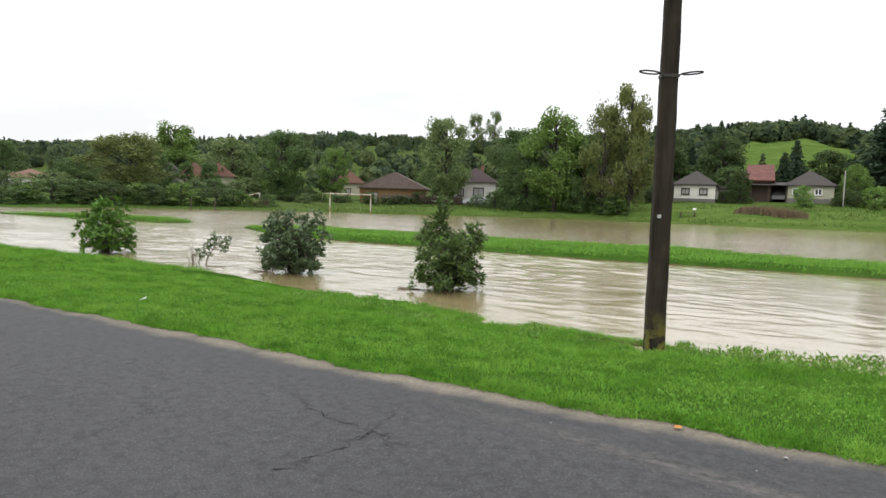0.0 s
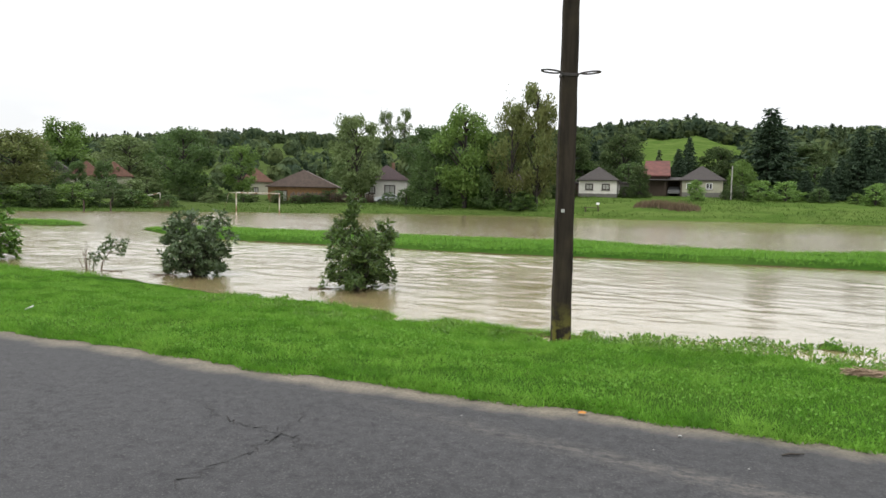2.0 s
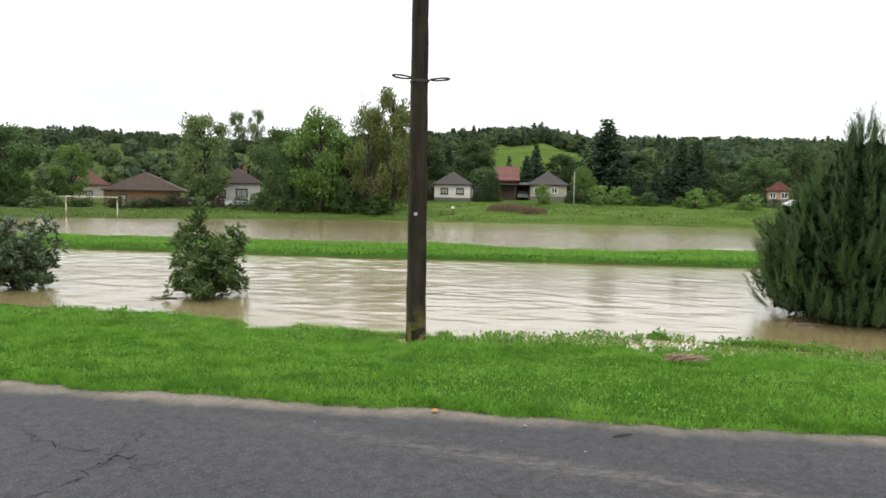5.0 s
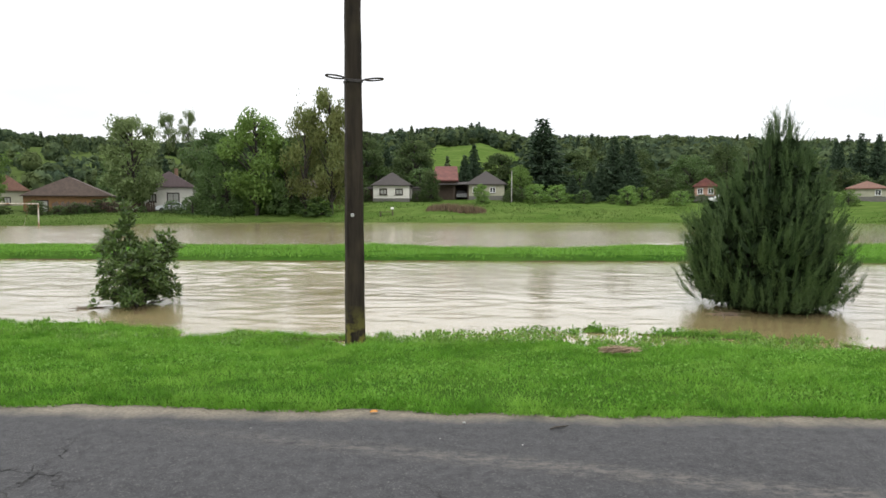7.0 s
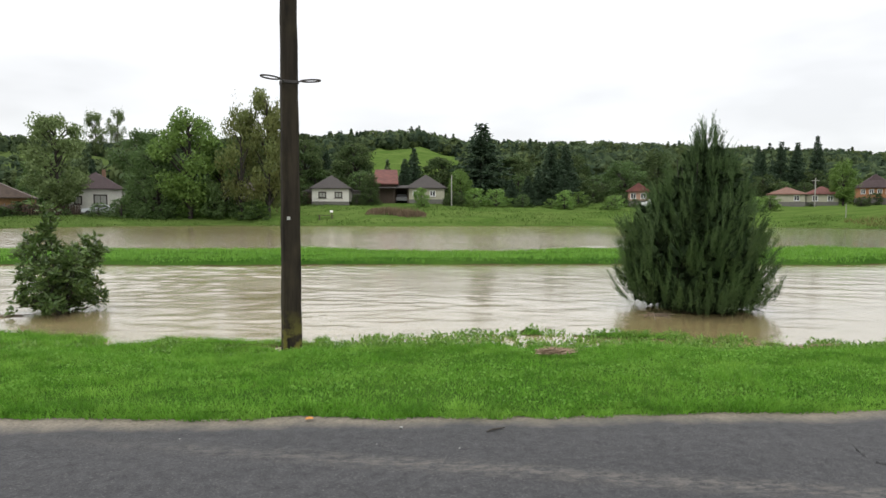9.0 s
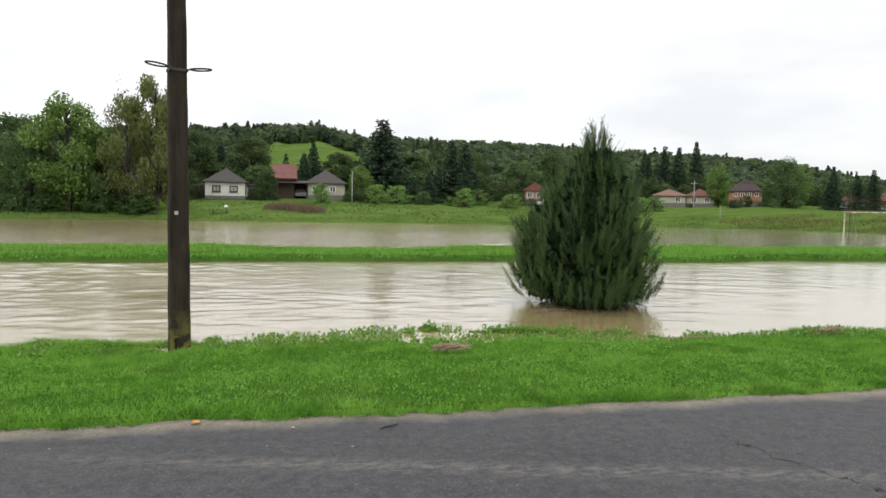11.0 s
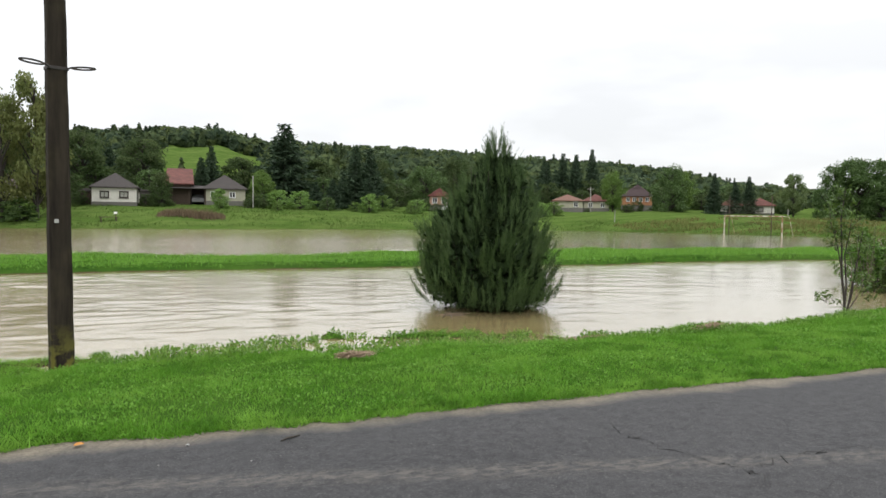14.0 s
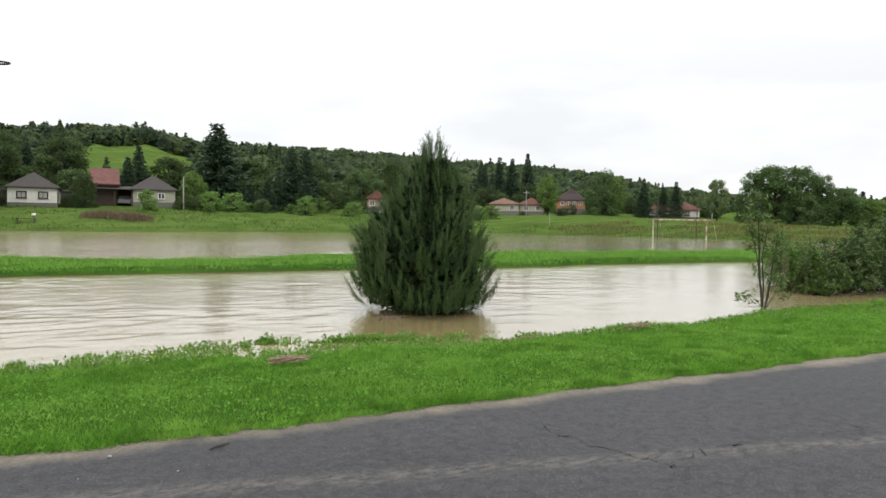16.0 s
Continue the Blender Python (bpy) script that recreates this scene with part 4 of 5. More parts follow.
    at = at * (0.9, 0.9, 0.93)
    size = 0.5 if kind == "bush" else 0.33
    v, f = leaves(rng, at, size, size * 0.62, -0.1)
    return tubes(lines, 5), (v, f)


def spruce_meshes(seed, n_whorl=30):
    rng = np.random.default_rng(seed)
    lines = [([(0, 0, -0.3), (0, 0, 5), (0, 0, 10)], (0.22, 0.13, 0.02))]
    at, d = [], []
    for k in range(n_whorl):
        h = 0.5 + 9.3 * (k / (n_whorl - 1)) ** 0.95
        R = 4.0 * (1 - h / 10.1) * rng.uniform(0.82, 1.12)
        for j in range(12):
            a = rng.uniform(0, 2 * np.pi)
            r = R * rng.uniform(0.6, 1.12)
            m = max(4, int(r * 14))
            s = rng.uniform(0.1, 1, m)
            p = np.stack([s * r * math.cos(a), s * r * math.sin(a), h - 0.35 * s * r * 0.5 + 0.1 * s ** 2 * r], 1)
            at.append(p + rng.normal(size=p.shape) * (0.14, 0.14, 0.06))
            d.append(np.tile((math.cos(a), math.sin(a), -0.35), (m, 1)))
    at, d = np.concatenate(at), np.concatenate(d)
    v, f = leaves(rng, at, 0.46, 0.17, -0.2, d * 2.2)
    return tubes(lines, 5), (v, f)


PROTO = {}


def plant(kind, x, y, height, radius, mat, label, name="deciduous_tree", group="trees of the far village", rz=0.0, sink=0.05):
    """Builds the first tree of a kind and crown colour; later ones are copies, scaled and turned."""
    key = (kind, mat.name)
    scale = Vector((radius / 4, radius / 4, height / 10))
    at = pose(x, y, ground_z(x, y) - sink, 0, 0, rz)
    if key not in PROTO:
        (tv, tf), (cv, cf) = spruce_meshes(len(PROTO) + 60) if kind == "spruce" else tree_meshes(len(PROTO) + 40, kind)
        thing = new(name)
        part("trunk", mesh_of("trunk", tv, tf, BARK, True), BARK, thing, "dark trunk and limbs")
        part("crown", mesh_of("crown", cv, cf, mat), mat, thing)
        thing.matrix_basis = at @ Matrix.Diagonal((*scale, 1))
        PROTO[key] = (thing, scale)
    else:
        proto, s0 = PROTO[key]
        thing = copy_thing(proto, at @ Matrix.Diagonal((scale.x / s0.x, scale.y / s0.y, scale.z / s0.z, 1)))
        thing.name = name
    return tagged(thing, label, "tree" if "tree" in name else "shrub", group)


W_LAB, D_LAB, B_LAB = "bushy light green willow by the far shore", "dense dark green broadleaf tree", "airy browning poplar by the far shore"
for kind, x, y, h, r, mat, label, rz in [
    ("broad", -28.5, 87.5, 14.0, 5.2, CROWN_A, W_LAB, 10),
    ("round", -33.0, 88.5, 10.0, 4.0, CROWN_B, D_LAB, 50),
    ("round", -24.8, 89.0, 10.5, 3.6, CROWN_B, D_LAB, 130),
    ("tall", -18.6, 88.5, 16.8, 3.6, CROWN_C, B_LAB, 0),
    ("open", -21.8, 87.5, 14.6, 3.2, CROWN_C, B_LAB, 80),
    ("broad", -45.4, 87.5, 12.8, 4.6, CROWN_D, "hazy grey-green birch before the farm", 30),
    ("broad", -37.0, 95.0, 12.0, 4.2, CROWN_B, D_LAB, 200),
    ("broad", -67.8, 77.0, 10.6, 4.8, CROWN_B, D_LAB, 20),
    ("open", -63.0, 84.0, 8.5, 3.2, CROWN_A, W_LAB, 190),
    ("broad", -86.0, 65.0, 9.0, 6.4, CROWN_C, "wide old browning fruit tree behind the hedge", 30),
    ("broad", -118.0, 100.0, 14.0, 6.0, CROWN_A, W_LAB, 0),
    ("round", -94.0, 93.0, 10.5, 7.0, CROWN_D, "hazy grey-green broadleaf tree", 0),
    ("round", -103.5, 84.0, 7.5, 3.0, CROWN_B, D_LAB, 0),
    ("tall", -94.2, 82.0, 5.5, 1.9, CROWN_B, D_LAB, 70),
    ("tall", -88.0, 82.0, 5.5, 2.0, CROWN_B, D_LAB, 170),
    ("round", -112.0, 74.0, 6.0, 5.0, CROWN_B, D_LAB, 90),
    ("round", -146.0, 80.0, 9.0, 4.5, CROWN_B, D_LAB, 0),
    ("round", -79.0, 90.0, 8.5, 4.0, CROWN_A, W_LAB, 60),
    ("round", -58.0, 108.0, 9.0, 4.0, CROWN_B, D_LAB, 60),
    ("open", -129.5, 280.0, 19, 5.2, CROWN_D, "bare-limbed tall tree on the hill", 0),
    ("open", -120.5, 280.0, 19, 4.4, CROWN_D, "bare-limbed tall tree on the hill", 100),
    ("broad", -27.0, 108.0, 11.0, 5.0, CROWN_G, D_LAB, 0),
    ("broad", -17.5, 112.0, 10.5, 4.5, CROWN_G, D_LAB, 40),
    ("broad", -10.0, 122.0, 10.5, 5.0, CROWN_G, W_LAB, 40),
    ("broad", 5.5, 112.0, 7.5, 4.0, CROWN_G, "hazy grey-green broadleaf tree", 100),
    ("round", 8.0, 103.0, 5.5, 2.6, CROWN_A, W_LAB, 10),
    ("round", -5.7, 97.5, 4.6, 1.9, CROWN_G, D_LAB, 0),
    ("round", 1.8, 95.5, 2.9, 1.35, CROWN_E, "clipped round green bush before the house", 0),
    ("broad", 19.0, 122.0, 8.5, 5.0, CROWN_G, W_LAB, 200),
    ("broad", 14.8, 116.0, 7.0, 3.5, CROWN_G, D_LAB, 200),
    ("broad", 37.0, 112.0, 8.0, 3.6, CROWN_B, "dark reddish-green round tree by the house", 10),
    ("round", 31.0, 122.0, 9.0, 4.0, CROWN_G, W_LAB, 10),
    ("round", 46.0, 120.0, 10.0, 5.0, CROWN_G, D_LAB, 10),
    ("broad", 74.0, 109.0, 8.0, 2.7, CROWN_A, W_LAB, 0),
    ("round", 86.8, 108.0, 9.2, 3.9, CROWN_B, D_LAB, 0),
    ("broad", 93.0, 112.0, 8.0, 3.2, CROWN_A, W_LAB, 0),
    ("broad", 105.6, 96.0, 8.2, 2.4, CROWN_D, "hazy grey-green birch by the field", 0),
    ("round", 107.4, 89.0, 10.2, 3.4, CROWN_B, D_LAB, 0),
    ("broad", 111.3, 87.1, 12.0, 5.2, CROWN_B, D_LAB, 60),
    ("broad", 114.7, 85.5, 11.5, 4.4, CROWN_B, D_LAB, 160),
    ("round", 113.0, 83.5, 6.5, 4.2, CROWN_B, D_LAB, 110),
    ("round", 119.2, 83.4, 10.2, 3.2, CROWN_B, D_LAB, 200),
    ("broad", 122.6, 81.8, 7.6, 4.2, CROWN_B, D_LAB, 250),
    ("round", 128.0, 79.3, 5.6, 4.6, CROWN_A, W_LAB, 200),
    ("round", 134.5, 77.0, 5.6, 4.8, CROWN_A, W_LAB, 20),
]:
    plant(kind, x, y, h, r, mat, label, rz=rz)

S_LAB = "dark tapering spruce behind the meadow"
for x, y, h, r in [(12.1, 110.5, 12.9, 5.4), (0.8, 112.0, 9.0, 2.3), (-0.7, 108.5, 7.0, 1.9), (22.5, 104, 9.8, 2.7), (25.2, 105, 9.6, 2.6), (20.3, 103, 5.5, 1.8), (18.3, 101, 4.6, 1.6), (15.8, 101, 4.0, 1.5), (24.0, 101, 5.0, 1.9), (97.5, 108, 8.2, 2.3), (104.5, 106, 7.6, 2.3), (101.0, 106, 6.5, 2.2), (75, 130, 11.5, 3.2), (79, 131, 11.8, 3.2), (77, 128, 10.5, 3.0), (72, 133, 10.8, 3.2), (82.5, 130, 12.6, 3.1), (-51.8, 111, 8.0, 2.0), (-16.0, 125, 10.0, 3.0), (70, 128, 9.5, 2.7)]:
    plant("spruce", x, y, h * 1.02, r * (1.05 if x > 60 else 1.4), SPRUCE, S_LAB, "spruce_tree", "spruces of the far village", rz=x * 37)

rng = np.random.default_rng(77)
for k in range(46):
    # garden hedge and shrubs along the village edge
    x = float(rng.uniform(6, 60)) if k < 30 else float(rng.uniform(-40, -20))
    y = float(rng.uniform(96, 102)) if k < 30 else float(rng.uniform(87, 91))
    h = float(rng.uniform(1.3, 2.9))
    plant("bush", x, y, h, h * float(rng.uniform(0.6, 0.9)), (CROWN_E, CROWN_B, CROWN_A)[k % 3], "low green garden shrub at the meadow's edge", "garden_shrub", "garden shrubs", rz=k * 47)
for k in range(44):
    # hedge that closes the flooded field to the west
    t = k / 43
    x = float(np.interp(t, (0, 0.3, 0.6, 0.85, 1), (-112, -84, -70.5, -65.5, -60.5))) + float(rng.normal()) * 0.9
    y = float(np.interp(t, (0, 0.3, 0.6, 0.85, 1), (29, 33, 40, 51.5, 60.5))) + 1.0 + float(rng.normal()) * 1.1
    h = float(rng.uniform(1.2, 2.1)) * (1.35 if t > 0.5 else 1.0)
    plant("bush", x, y, h, h * float(rng.uniform(0.9, 1.3)), (CROWN_B, CROWN_G, CROWN_A, CROWN_B)[k % 4], "overgrown green hedge shrub by the flooded field", "hedge_shrub", "western hedge", rz=k * 61)
for x, y, h in ((-39.6, 86.3, 1.9), (-37.0, 86.8, 2.6), (-50.0, 84.0, 1.3), (-34.5, 86.5, 2.2), (-43.5, 86.0, 1.0), (-31.5, 86.2, 2.0), (-52.5, 85.0, 1.5)):
    plant("bush", x, y, h, h * 0.8, CROWN_B, "dense dark shrub on the far bank", "garden_shrub", "garden shrubs", rz=x * 31)
for k in range(34):
    # scrub and orchard trees that fill the gardens behind the hedge
    t = k / 33
    x, y = -122 + 62 * t + float(rng.normal()) * 2, 62 + 14 * t + float(rng.normal()) * 4
    h = float(rng.uniform(1.4, 3.4))
    plant("bush", x, y, h, h * float(rng.uniform(0.8, 1.1)), (CROWN_B, CROWN_G, CROWN_D)[k % 3], "unkempt green garden shrub behind the hedge", "garden_shrub", "garden shrubs", rz=k * 53)
for k in range(16):
    # dark scrub between the pitch and the farmyard
    t = k / 15
    x, y = -68 + 19 * t + float(rng.normal()) * 0.8, 73.5 + 11.5 * t + float(rng.normal()) * 0.8
    h = float(rng.uniform(1.0, 2.0))
    plant("bush", x, y, h, h * float(rng.uniform(0.8, 1.2)), (CROWN_B, CROWN_G)[k % 2], "dense dark scrub before the farmyard", "garden_shrub", "garden shrubs", rz=k * 83)


for k in range(72):
    # garden trees that close the gaps behind and between the houses
    x = -40 + 165 * (k + 0.5) / 72 + float(rng.normal()) * 1.5
    y = float(rng.uniform(106, 121)) - 0.06 * abs(x - 20)
    if -14 < x < 7 and y < 113:
        y += 7
    if x > 30:
        y = float(rng.uniform(118, 128))
    h = float(rng.uniform(3.2, 6.2))
    plant("bush", x, y, h, h * float(rng.uniform(0.55, 0.8)), (CROWN_G, CROWN_B, CROWN_G, CROWN_G)[k % 4], "bushy dark green garden tree behind the houses", "garden_tree", "garden trees", rz=k * 71)
for x, y, h, r in ((-15.6, 99, 2.2, 1.2), (-7.9, 98.5, 1.8, 1.0), (-6.8, 99.5, 2.6, 1.4), (6.5, 99, 2.2, 1.4), (7.9, 98, 1.6, 1.2), (5.6, 97.5, 1.4, 0.9), (-17.5, 98, 3.0, 1.8), (34.5, 105, 2.2, 1.6), (36.2, 104, 1.5, 1.2), (41.5, 105, 2.6, 1.9), (60.5, 107, 1.6, 1.2), (68.2, 108.5, 0.8, 0.8), (76.5, 108, 1.4, 1.5), (83.5, 114, 2.3, 1.7), (81.5, 114.5, 1.8, 1.5), (87.5, 114, 1.2, 2.0)):
    plant("bush", x, y, h, r, CROWN_G, "dense dark green shrub beside a house", "garden_shrub", "garden shrubs", rz=x * 29)


def build_woods():
    """The woods on the hills: many small ragged trees, too far off to be told apart."""
    rng = np.random.default_rng(101)
    pts = []
    az = rng.uniform(-66, 66, 9000)
    R = np.interp(az, RIDGE_AZ, RIDGE_R)
    r = np.sqrt(rng.uniform(0, 1, 9000)) * (R + 8 - 119) + 119
    field = (np.abs(az - 0.4) < 4.6) & (r > 150) & (r < 252)
    left = (az > -41) & (az < -18) & (r > 175) & (r < R - 45) & (lattice(az * 0.8, r * 0.03, 4) < 0.55)
    # the houses at the foot of the eastern hill stand in clearings
    yard = (az > 24) & (az < 49) & (r < 158)
    ok = ~field & ~left & ~yard
    az, r, R = az[ok], r[ok], R[ok]
    order = np.argsort(-(r > R - 40).astype(float) * 0.3 + rng.random(len(r)))[:3600]
    az, r = np.radians(az[order]), r[order]
    x, y = r * np.sin(az), r * np.cos(az)
    z = land(x, y)
    n = len(x)
    k = 150
    stand = lattice(x * 0.03, y * 0.03, 41)
    fir = rng.random(n) < np.where(stand > 0.6, 0.75, 0.1)
    H = rng.uniform(3.8, 6.8, n) * np.where(fir, 1.2, 1.0)
    W = H * np.where(fir, rng.uniform(0.26, 0.36, n), rng.uniform(0.48, 0.72, n))
    h = rng.uniform(0.05, 0.98, (n, k))
    prof = np.where(fir[:, None], (1 - h) + 0.04, np.sqrt(np.clip(1 - ((h - 0.5) / 0.52) ** 2, 0.02, 1)))
    a = rng.uniform(0, 2 * np.pi, (n, k))
    lump = 0.86 + 0.2 * np.sin(3 * a + rng.uniform(0, 6, n)[:, None] + 7 * h) * np.sin(9 * h + rng.uniform(0, 6, n)[:, None])
    rr = prof * W[:, None] * lump * rng.uniform(0.75, 1.05, (n, k))
    at = np.stack([x[:, None] + rr * np.cos(a), y[:, None] + rr * np.sin(a), z[:, None] + h * H[:, None] * (0.9 + 0.12 * lump)], -1).reshape(-1, 3)
    # sprays lie on the crown like shingles, facing outwards and up
    face = np.stack([np.cos(a) * (0.3 + prof), np.sin(a) * (0.3 + prof), 2.2 * (h - 0.35)], -1).reshape(-1, 3)
    face = unit(unit(face) + rng.normal(size=face.shape) * 0.45)
    u = unit(np.cross(face, rng.normal(size=face.shape)))
    w = np.cross(face, u)
    size = (np.repeat(np.where(fir, 0.6, 0.95), k) * rng.uniform(0.6, 1.25, n * k))[:, None]
    v = np.stack([at - u * size, at - w * size * 0.6 + u * size * 0.1, at + u * size, at + w * size * 0.6 - u * size * 0.1], 1).reshape(-1, 3)
    f = np.arange(4 * n * k).reshape(-1, 4)
    tagged(new("hillside_woods", mesh_of("hillside_woods", v, f, WOODS)), "dark green mixed woodland covering the hills", "woods", kind="stuff")


build_woods()


# ---- houses ----
WALL_WHITE, WALL_CREAM = plain("white_render", (0.6, 0.58, 0.53), 0.9, 0.15, 1.5), plain("cream_render", (0.34, 0.33, 0.25), 0.9, 0.15, 1.5)
WALL_ORANGE, WALL_BROWN = plain("orange_render", (0.36, 0.17, 0.085), 0.9, 0.15, 1.5), plain("ochre_boards", (0.19, 0.105, 0.045), 0.9, 0.3, 3)
ROOF_DARK, ROOF_RED = plain("dark_tiles", (0.036, 0.030, 0.027), 0.85, 0.3, 4, bump=0.5), plain("red_tiles", (0.105, 0.034, 0.026), 0.85, 0.5, 1.5, bump=0.5)
ROOF_PURPLE, ROOF_RUST = plain("purple_brown_tiles", (0.075, 0.05, 0.052), 0.8, 0.25, 4, bump=0.5), plain("rusty_tiles", (0.135, 0.068, 0.047), 0.85, 0.35, 3, bump=0.5)
PLINTH, FRAME_DARK, FRAME_WHITE = plain("grey_plinth", (0.13, 0.125, 0.11), 0.9, 0.2, 3), plain("dark_frame", (0.03, 0.02, 0.015), 0.7), plain("white_frame", (0.75, 0.75, 0.73), 0.6, 0.1)
OLD_WOOD = plain("old_boards", (0.06, 0.042, 0.03), 0.9, 0.4, 5)
CURTAIN = plain("net_curtain_behind_glass", (0.34, 0.34, 0.31), 0.25, 0.3, 6)
GLASS = Mat("window_glass", 0.08, 0.0, 0.8).color((0.02, 0.022, 0.025)).m


def roof_mesh(w, d, eave, rise, over, hip):
    """A tiled roof with thick eaves; the ridge runs along the depth, hipped by the share given."""
    bm = bmesh.new()
    x0, x1, y0, y1 = -w / 2 - over, w / 2 + over, -over, d + over
    inset = (w / 2 + over) * hip
    lo = [bm.verts.new(p) for p in ((x0, y0, eave), (x1, y0, eave), (x1, y1, eave), (x0, y1, eave))]
    hi = [bm.verts.new(p) for p in ((x0, y0, eave + 0.14), (x1, y0, eave + 0.14), (x1, y1, eave + 0.14), (x0, y1, eave + 0.14))]
    a, b = bm.verts.new((0, y0 + inset, eave + rise)), bm.verts.new((0, y1 - inset, eave + rise))
    bm.faces.new(lo[::-1])
    for i in range(4):
        bm.faces.new((lo[i], lo[(i + 1) % 4], hi[(i + 1) % 4], hi[i]))
    bm.faces.new((hi[0], hi[1], a))
    bm.faces.new((hi[1], hi[2], b, a))
    bm.faces.new((hi[2], hi[3], b))
    bm.faces.new((hi[3], hi[0], a, b))
    return bm


def house(x, y, rz, w, d, wall_h, rise, wall, roof, label, windows=(), frame=FRAME_DARK, hip=0.8, plinth=0.45, chimney=True, base=None, over=0.35, gable=None):
    """A village house that faces its own -y; windows: (centre x, sill height, width, height)."""
    thing = new("house")
    z = ground_z(x, y) if base is None else base
    thing.matrix_basis = pose(x, y, z, 0, 0, rz)
    tagged(thing, label, "house", "village houses")
    # the front wall is pierced by the window openings, the others stand whole
    bm = bmesh.new()
    xs = sorted({-w / 2, w / 2, *[c - s / 2 for c, _, s, _ in windows], *[c + s / 2 for c, _, s, _ in windows]})
    for a, b in zip(xs, xs[1:]):
        win = next((q for q in windows if abs((a + b) / 2 - q[0]) < q[2] / 2), None)
        if win:
            box(bm, a, 0, -0.8, b, 0.3, win[1])
            box(bm, a, 0, win[1] + win[3], b, 0.3, wall_h)
        else:
            box(bm, a, 0, -0.8, b, 0.3, wall_h)
    box(bm, -w / 2, 0.3, -0.8, -w / 2 + 0.3, d, wall_h)
    box(bm, w / 2 - 0.3, 0.3, -0.8, w / 2, d, wall_h)
    box(bm, -w / 2 + 0.3, d - 0.3, -0.8, w / 2 - 0.3, d, wall_h)
    part("wall", bm, wall, thing)
    if plinth:
        part("plinth", boxed(-w / 2 - 0.04, -0.04, -0.8, w / 2 + 0.04, d + 0.04, plinth), PLINTH, thing, "grey plinth")
    r = part("roof", roof_mesh(w, d, wall_h, rise, over, hip), roof, thing)
    if hip < 0.3:
        bm = bmesh.new()
        v = [bm.verts.new(p) for p in ((-w / 2, 0.02, wall_h), (w / 2, 0.02, wall_h), (0, 0.02, wall_h + rise * 0.93), (-w / 2, 0.3, wall_h), (w / 2, 0.3, wall_h), (0, 0.3, wall_h + rise * 0.93))]
        for q in ((0, 1, 2), (5, 4, 3), (0, 3, 4, 1), (1, 4, 5, 2), (2, 5, 3, 0)):
            bm.faces.new([v[i] for i in q])
        part("gable", bm, gable or wall, thing)
    if chimney:
        part("chimney", boxed(0.5, d * 0.5, wall_h + rise * 0.5, 1.0, d * 0.5 + 0.5, wall_h + rise + 0.55, bevel=0.03), plain("chimney_brick", (0.2, 0.12, 0.08), 0.9), r, "brick chimney")
    glass, look_of = (CURTAIN, "pane with a pale net curtain") if frame is FRAME_DARK else (GLASS, "dark glass pane")
    for c, s, ww, hh in windows:
        bm = bmesh.new()
        t = 0.16 if frame is FRAME_DARK else 0.09
        box(bm, c - ww / 2, 0.02, s, c - ww / 2 + t, 0.16, s + hh)
        box(bm, c + ww / 2 - t, 0.02, s, c + ww / 2, 0.16, s + hh)
        box(bm, c - ww / 2 + t, 0.02, s, c + ww / 2 - t, 0.16, s + t)
        box(bm, c - ww / 2 + t, 0.02, s + hh - t, c + ww / 2 - t, 0.16, s + hh)
        box(bm, c - 0.035, 0.03, s + t, c + 0.035, 0.15, s + hh - t)
        win = part("window", bm, frame, thing)
        part("pane", boxed(c - ww / 2 + t, 0.08, s + t, c - 0.035, 0.1, s + hh - t), glass, win, look_of)
        part("pane", boxed(c + 0.035, 0.08, s + t, c + ww / 2 - t, 0.1, s + hh - t), glass, win, look_of)
        part("sill", boxed(c - ww / 2 - 0.08, -0.1, s - 0.07, c + ww / 2 + 0.08, 0.02, s - 0.005), PLINTH, win)
    return thing


house(-11.55, 98, 3, 5.4, 12, 2.1, 2.15, WALL_WHITE, ROOF_DARK, "small white farmhouse with dark hipped roof and two windows", ((-1.2, 0.75, 1.15, 0.95), (1.15, 0.75, 1.15, 0.95)), base=2.5, plinth=0.25, chimney=False, hip=0.9)
house(2.6, 100.5, 0, 5.6, 10, 1.9, 2.25, WALL_CREAM, ROOF_DARK, "pale farmhouse with dark hipped roof behind a round bush", ((1.0, 0.7, 0.9, 0.9), (-1.6, 0.7, 0.9, 0.9)), FRAME_WHITE, base=2.9, plinth=0.25, chimney=False, hip=0.9)
house(-2.0, 105, 90, 8, 3.2, 2.6, 2.5, OLD_WOOD, ROOF_RED, "old wooden barn with a red tiled roof", hip=0.05, plinth=0, chimney=False, base=2.8)
house(-42.6, 92, 20, 6.5, 9, 3.1, 2.4, WALL_WHITE, ROOF_PURPLE, "white house with purple-brown roof and dark porch opening", ((0.6, 0.3, 1.7, 2.1), (-2.1, 1.0, 1.0, 1.2)), base=1.1, hip=0.5)
house(-55.5, 89, 24, 10.5, 8, 2.7, 2.8, WALL_BROWN, plain("brown_shingles", (0.062, 0.043, 0.033), 0.9, 0.4, 2, bump=0.6), "long ochre wooden barn with dark sagging roof", ((-3.0, 0.2, 1.5, 2.0),), plinth=0, chimney=False, base=0.2, hip=0.4)
house(-72.0, 100, 35, 5.5, 9, 3.0, 2.6, WALL_CREAM, ROOF_RUST, "house with rusty orange tiled roof among trees", ((0, 0.9, 1.0, 1.2),), chimney=False, base=0.9, hip=0.3)
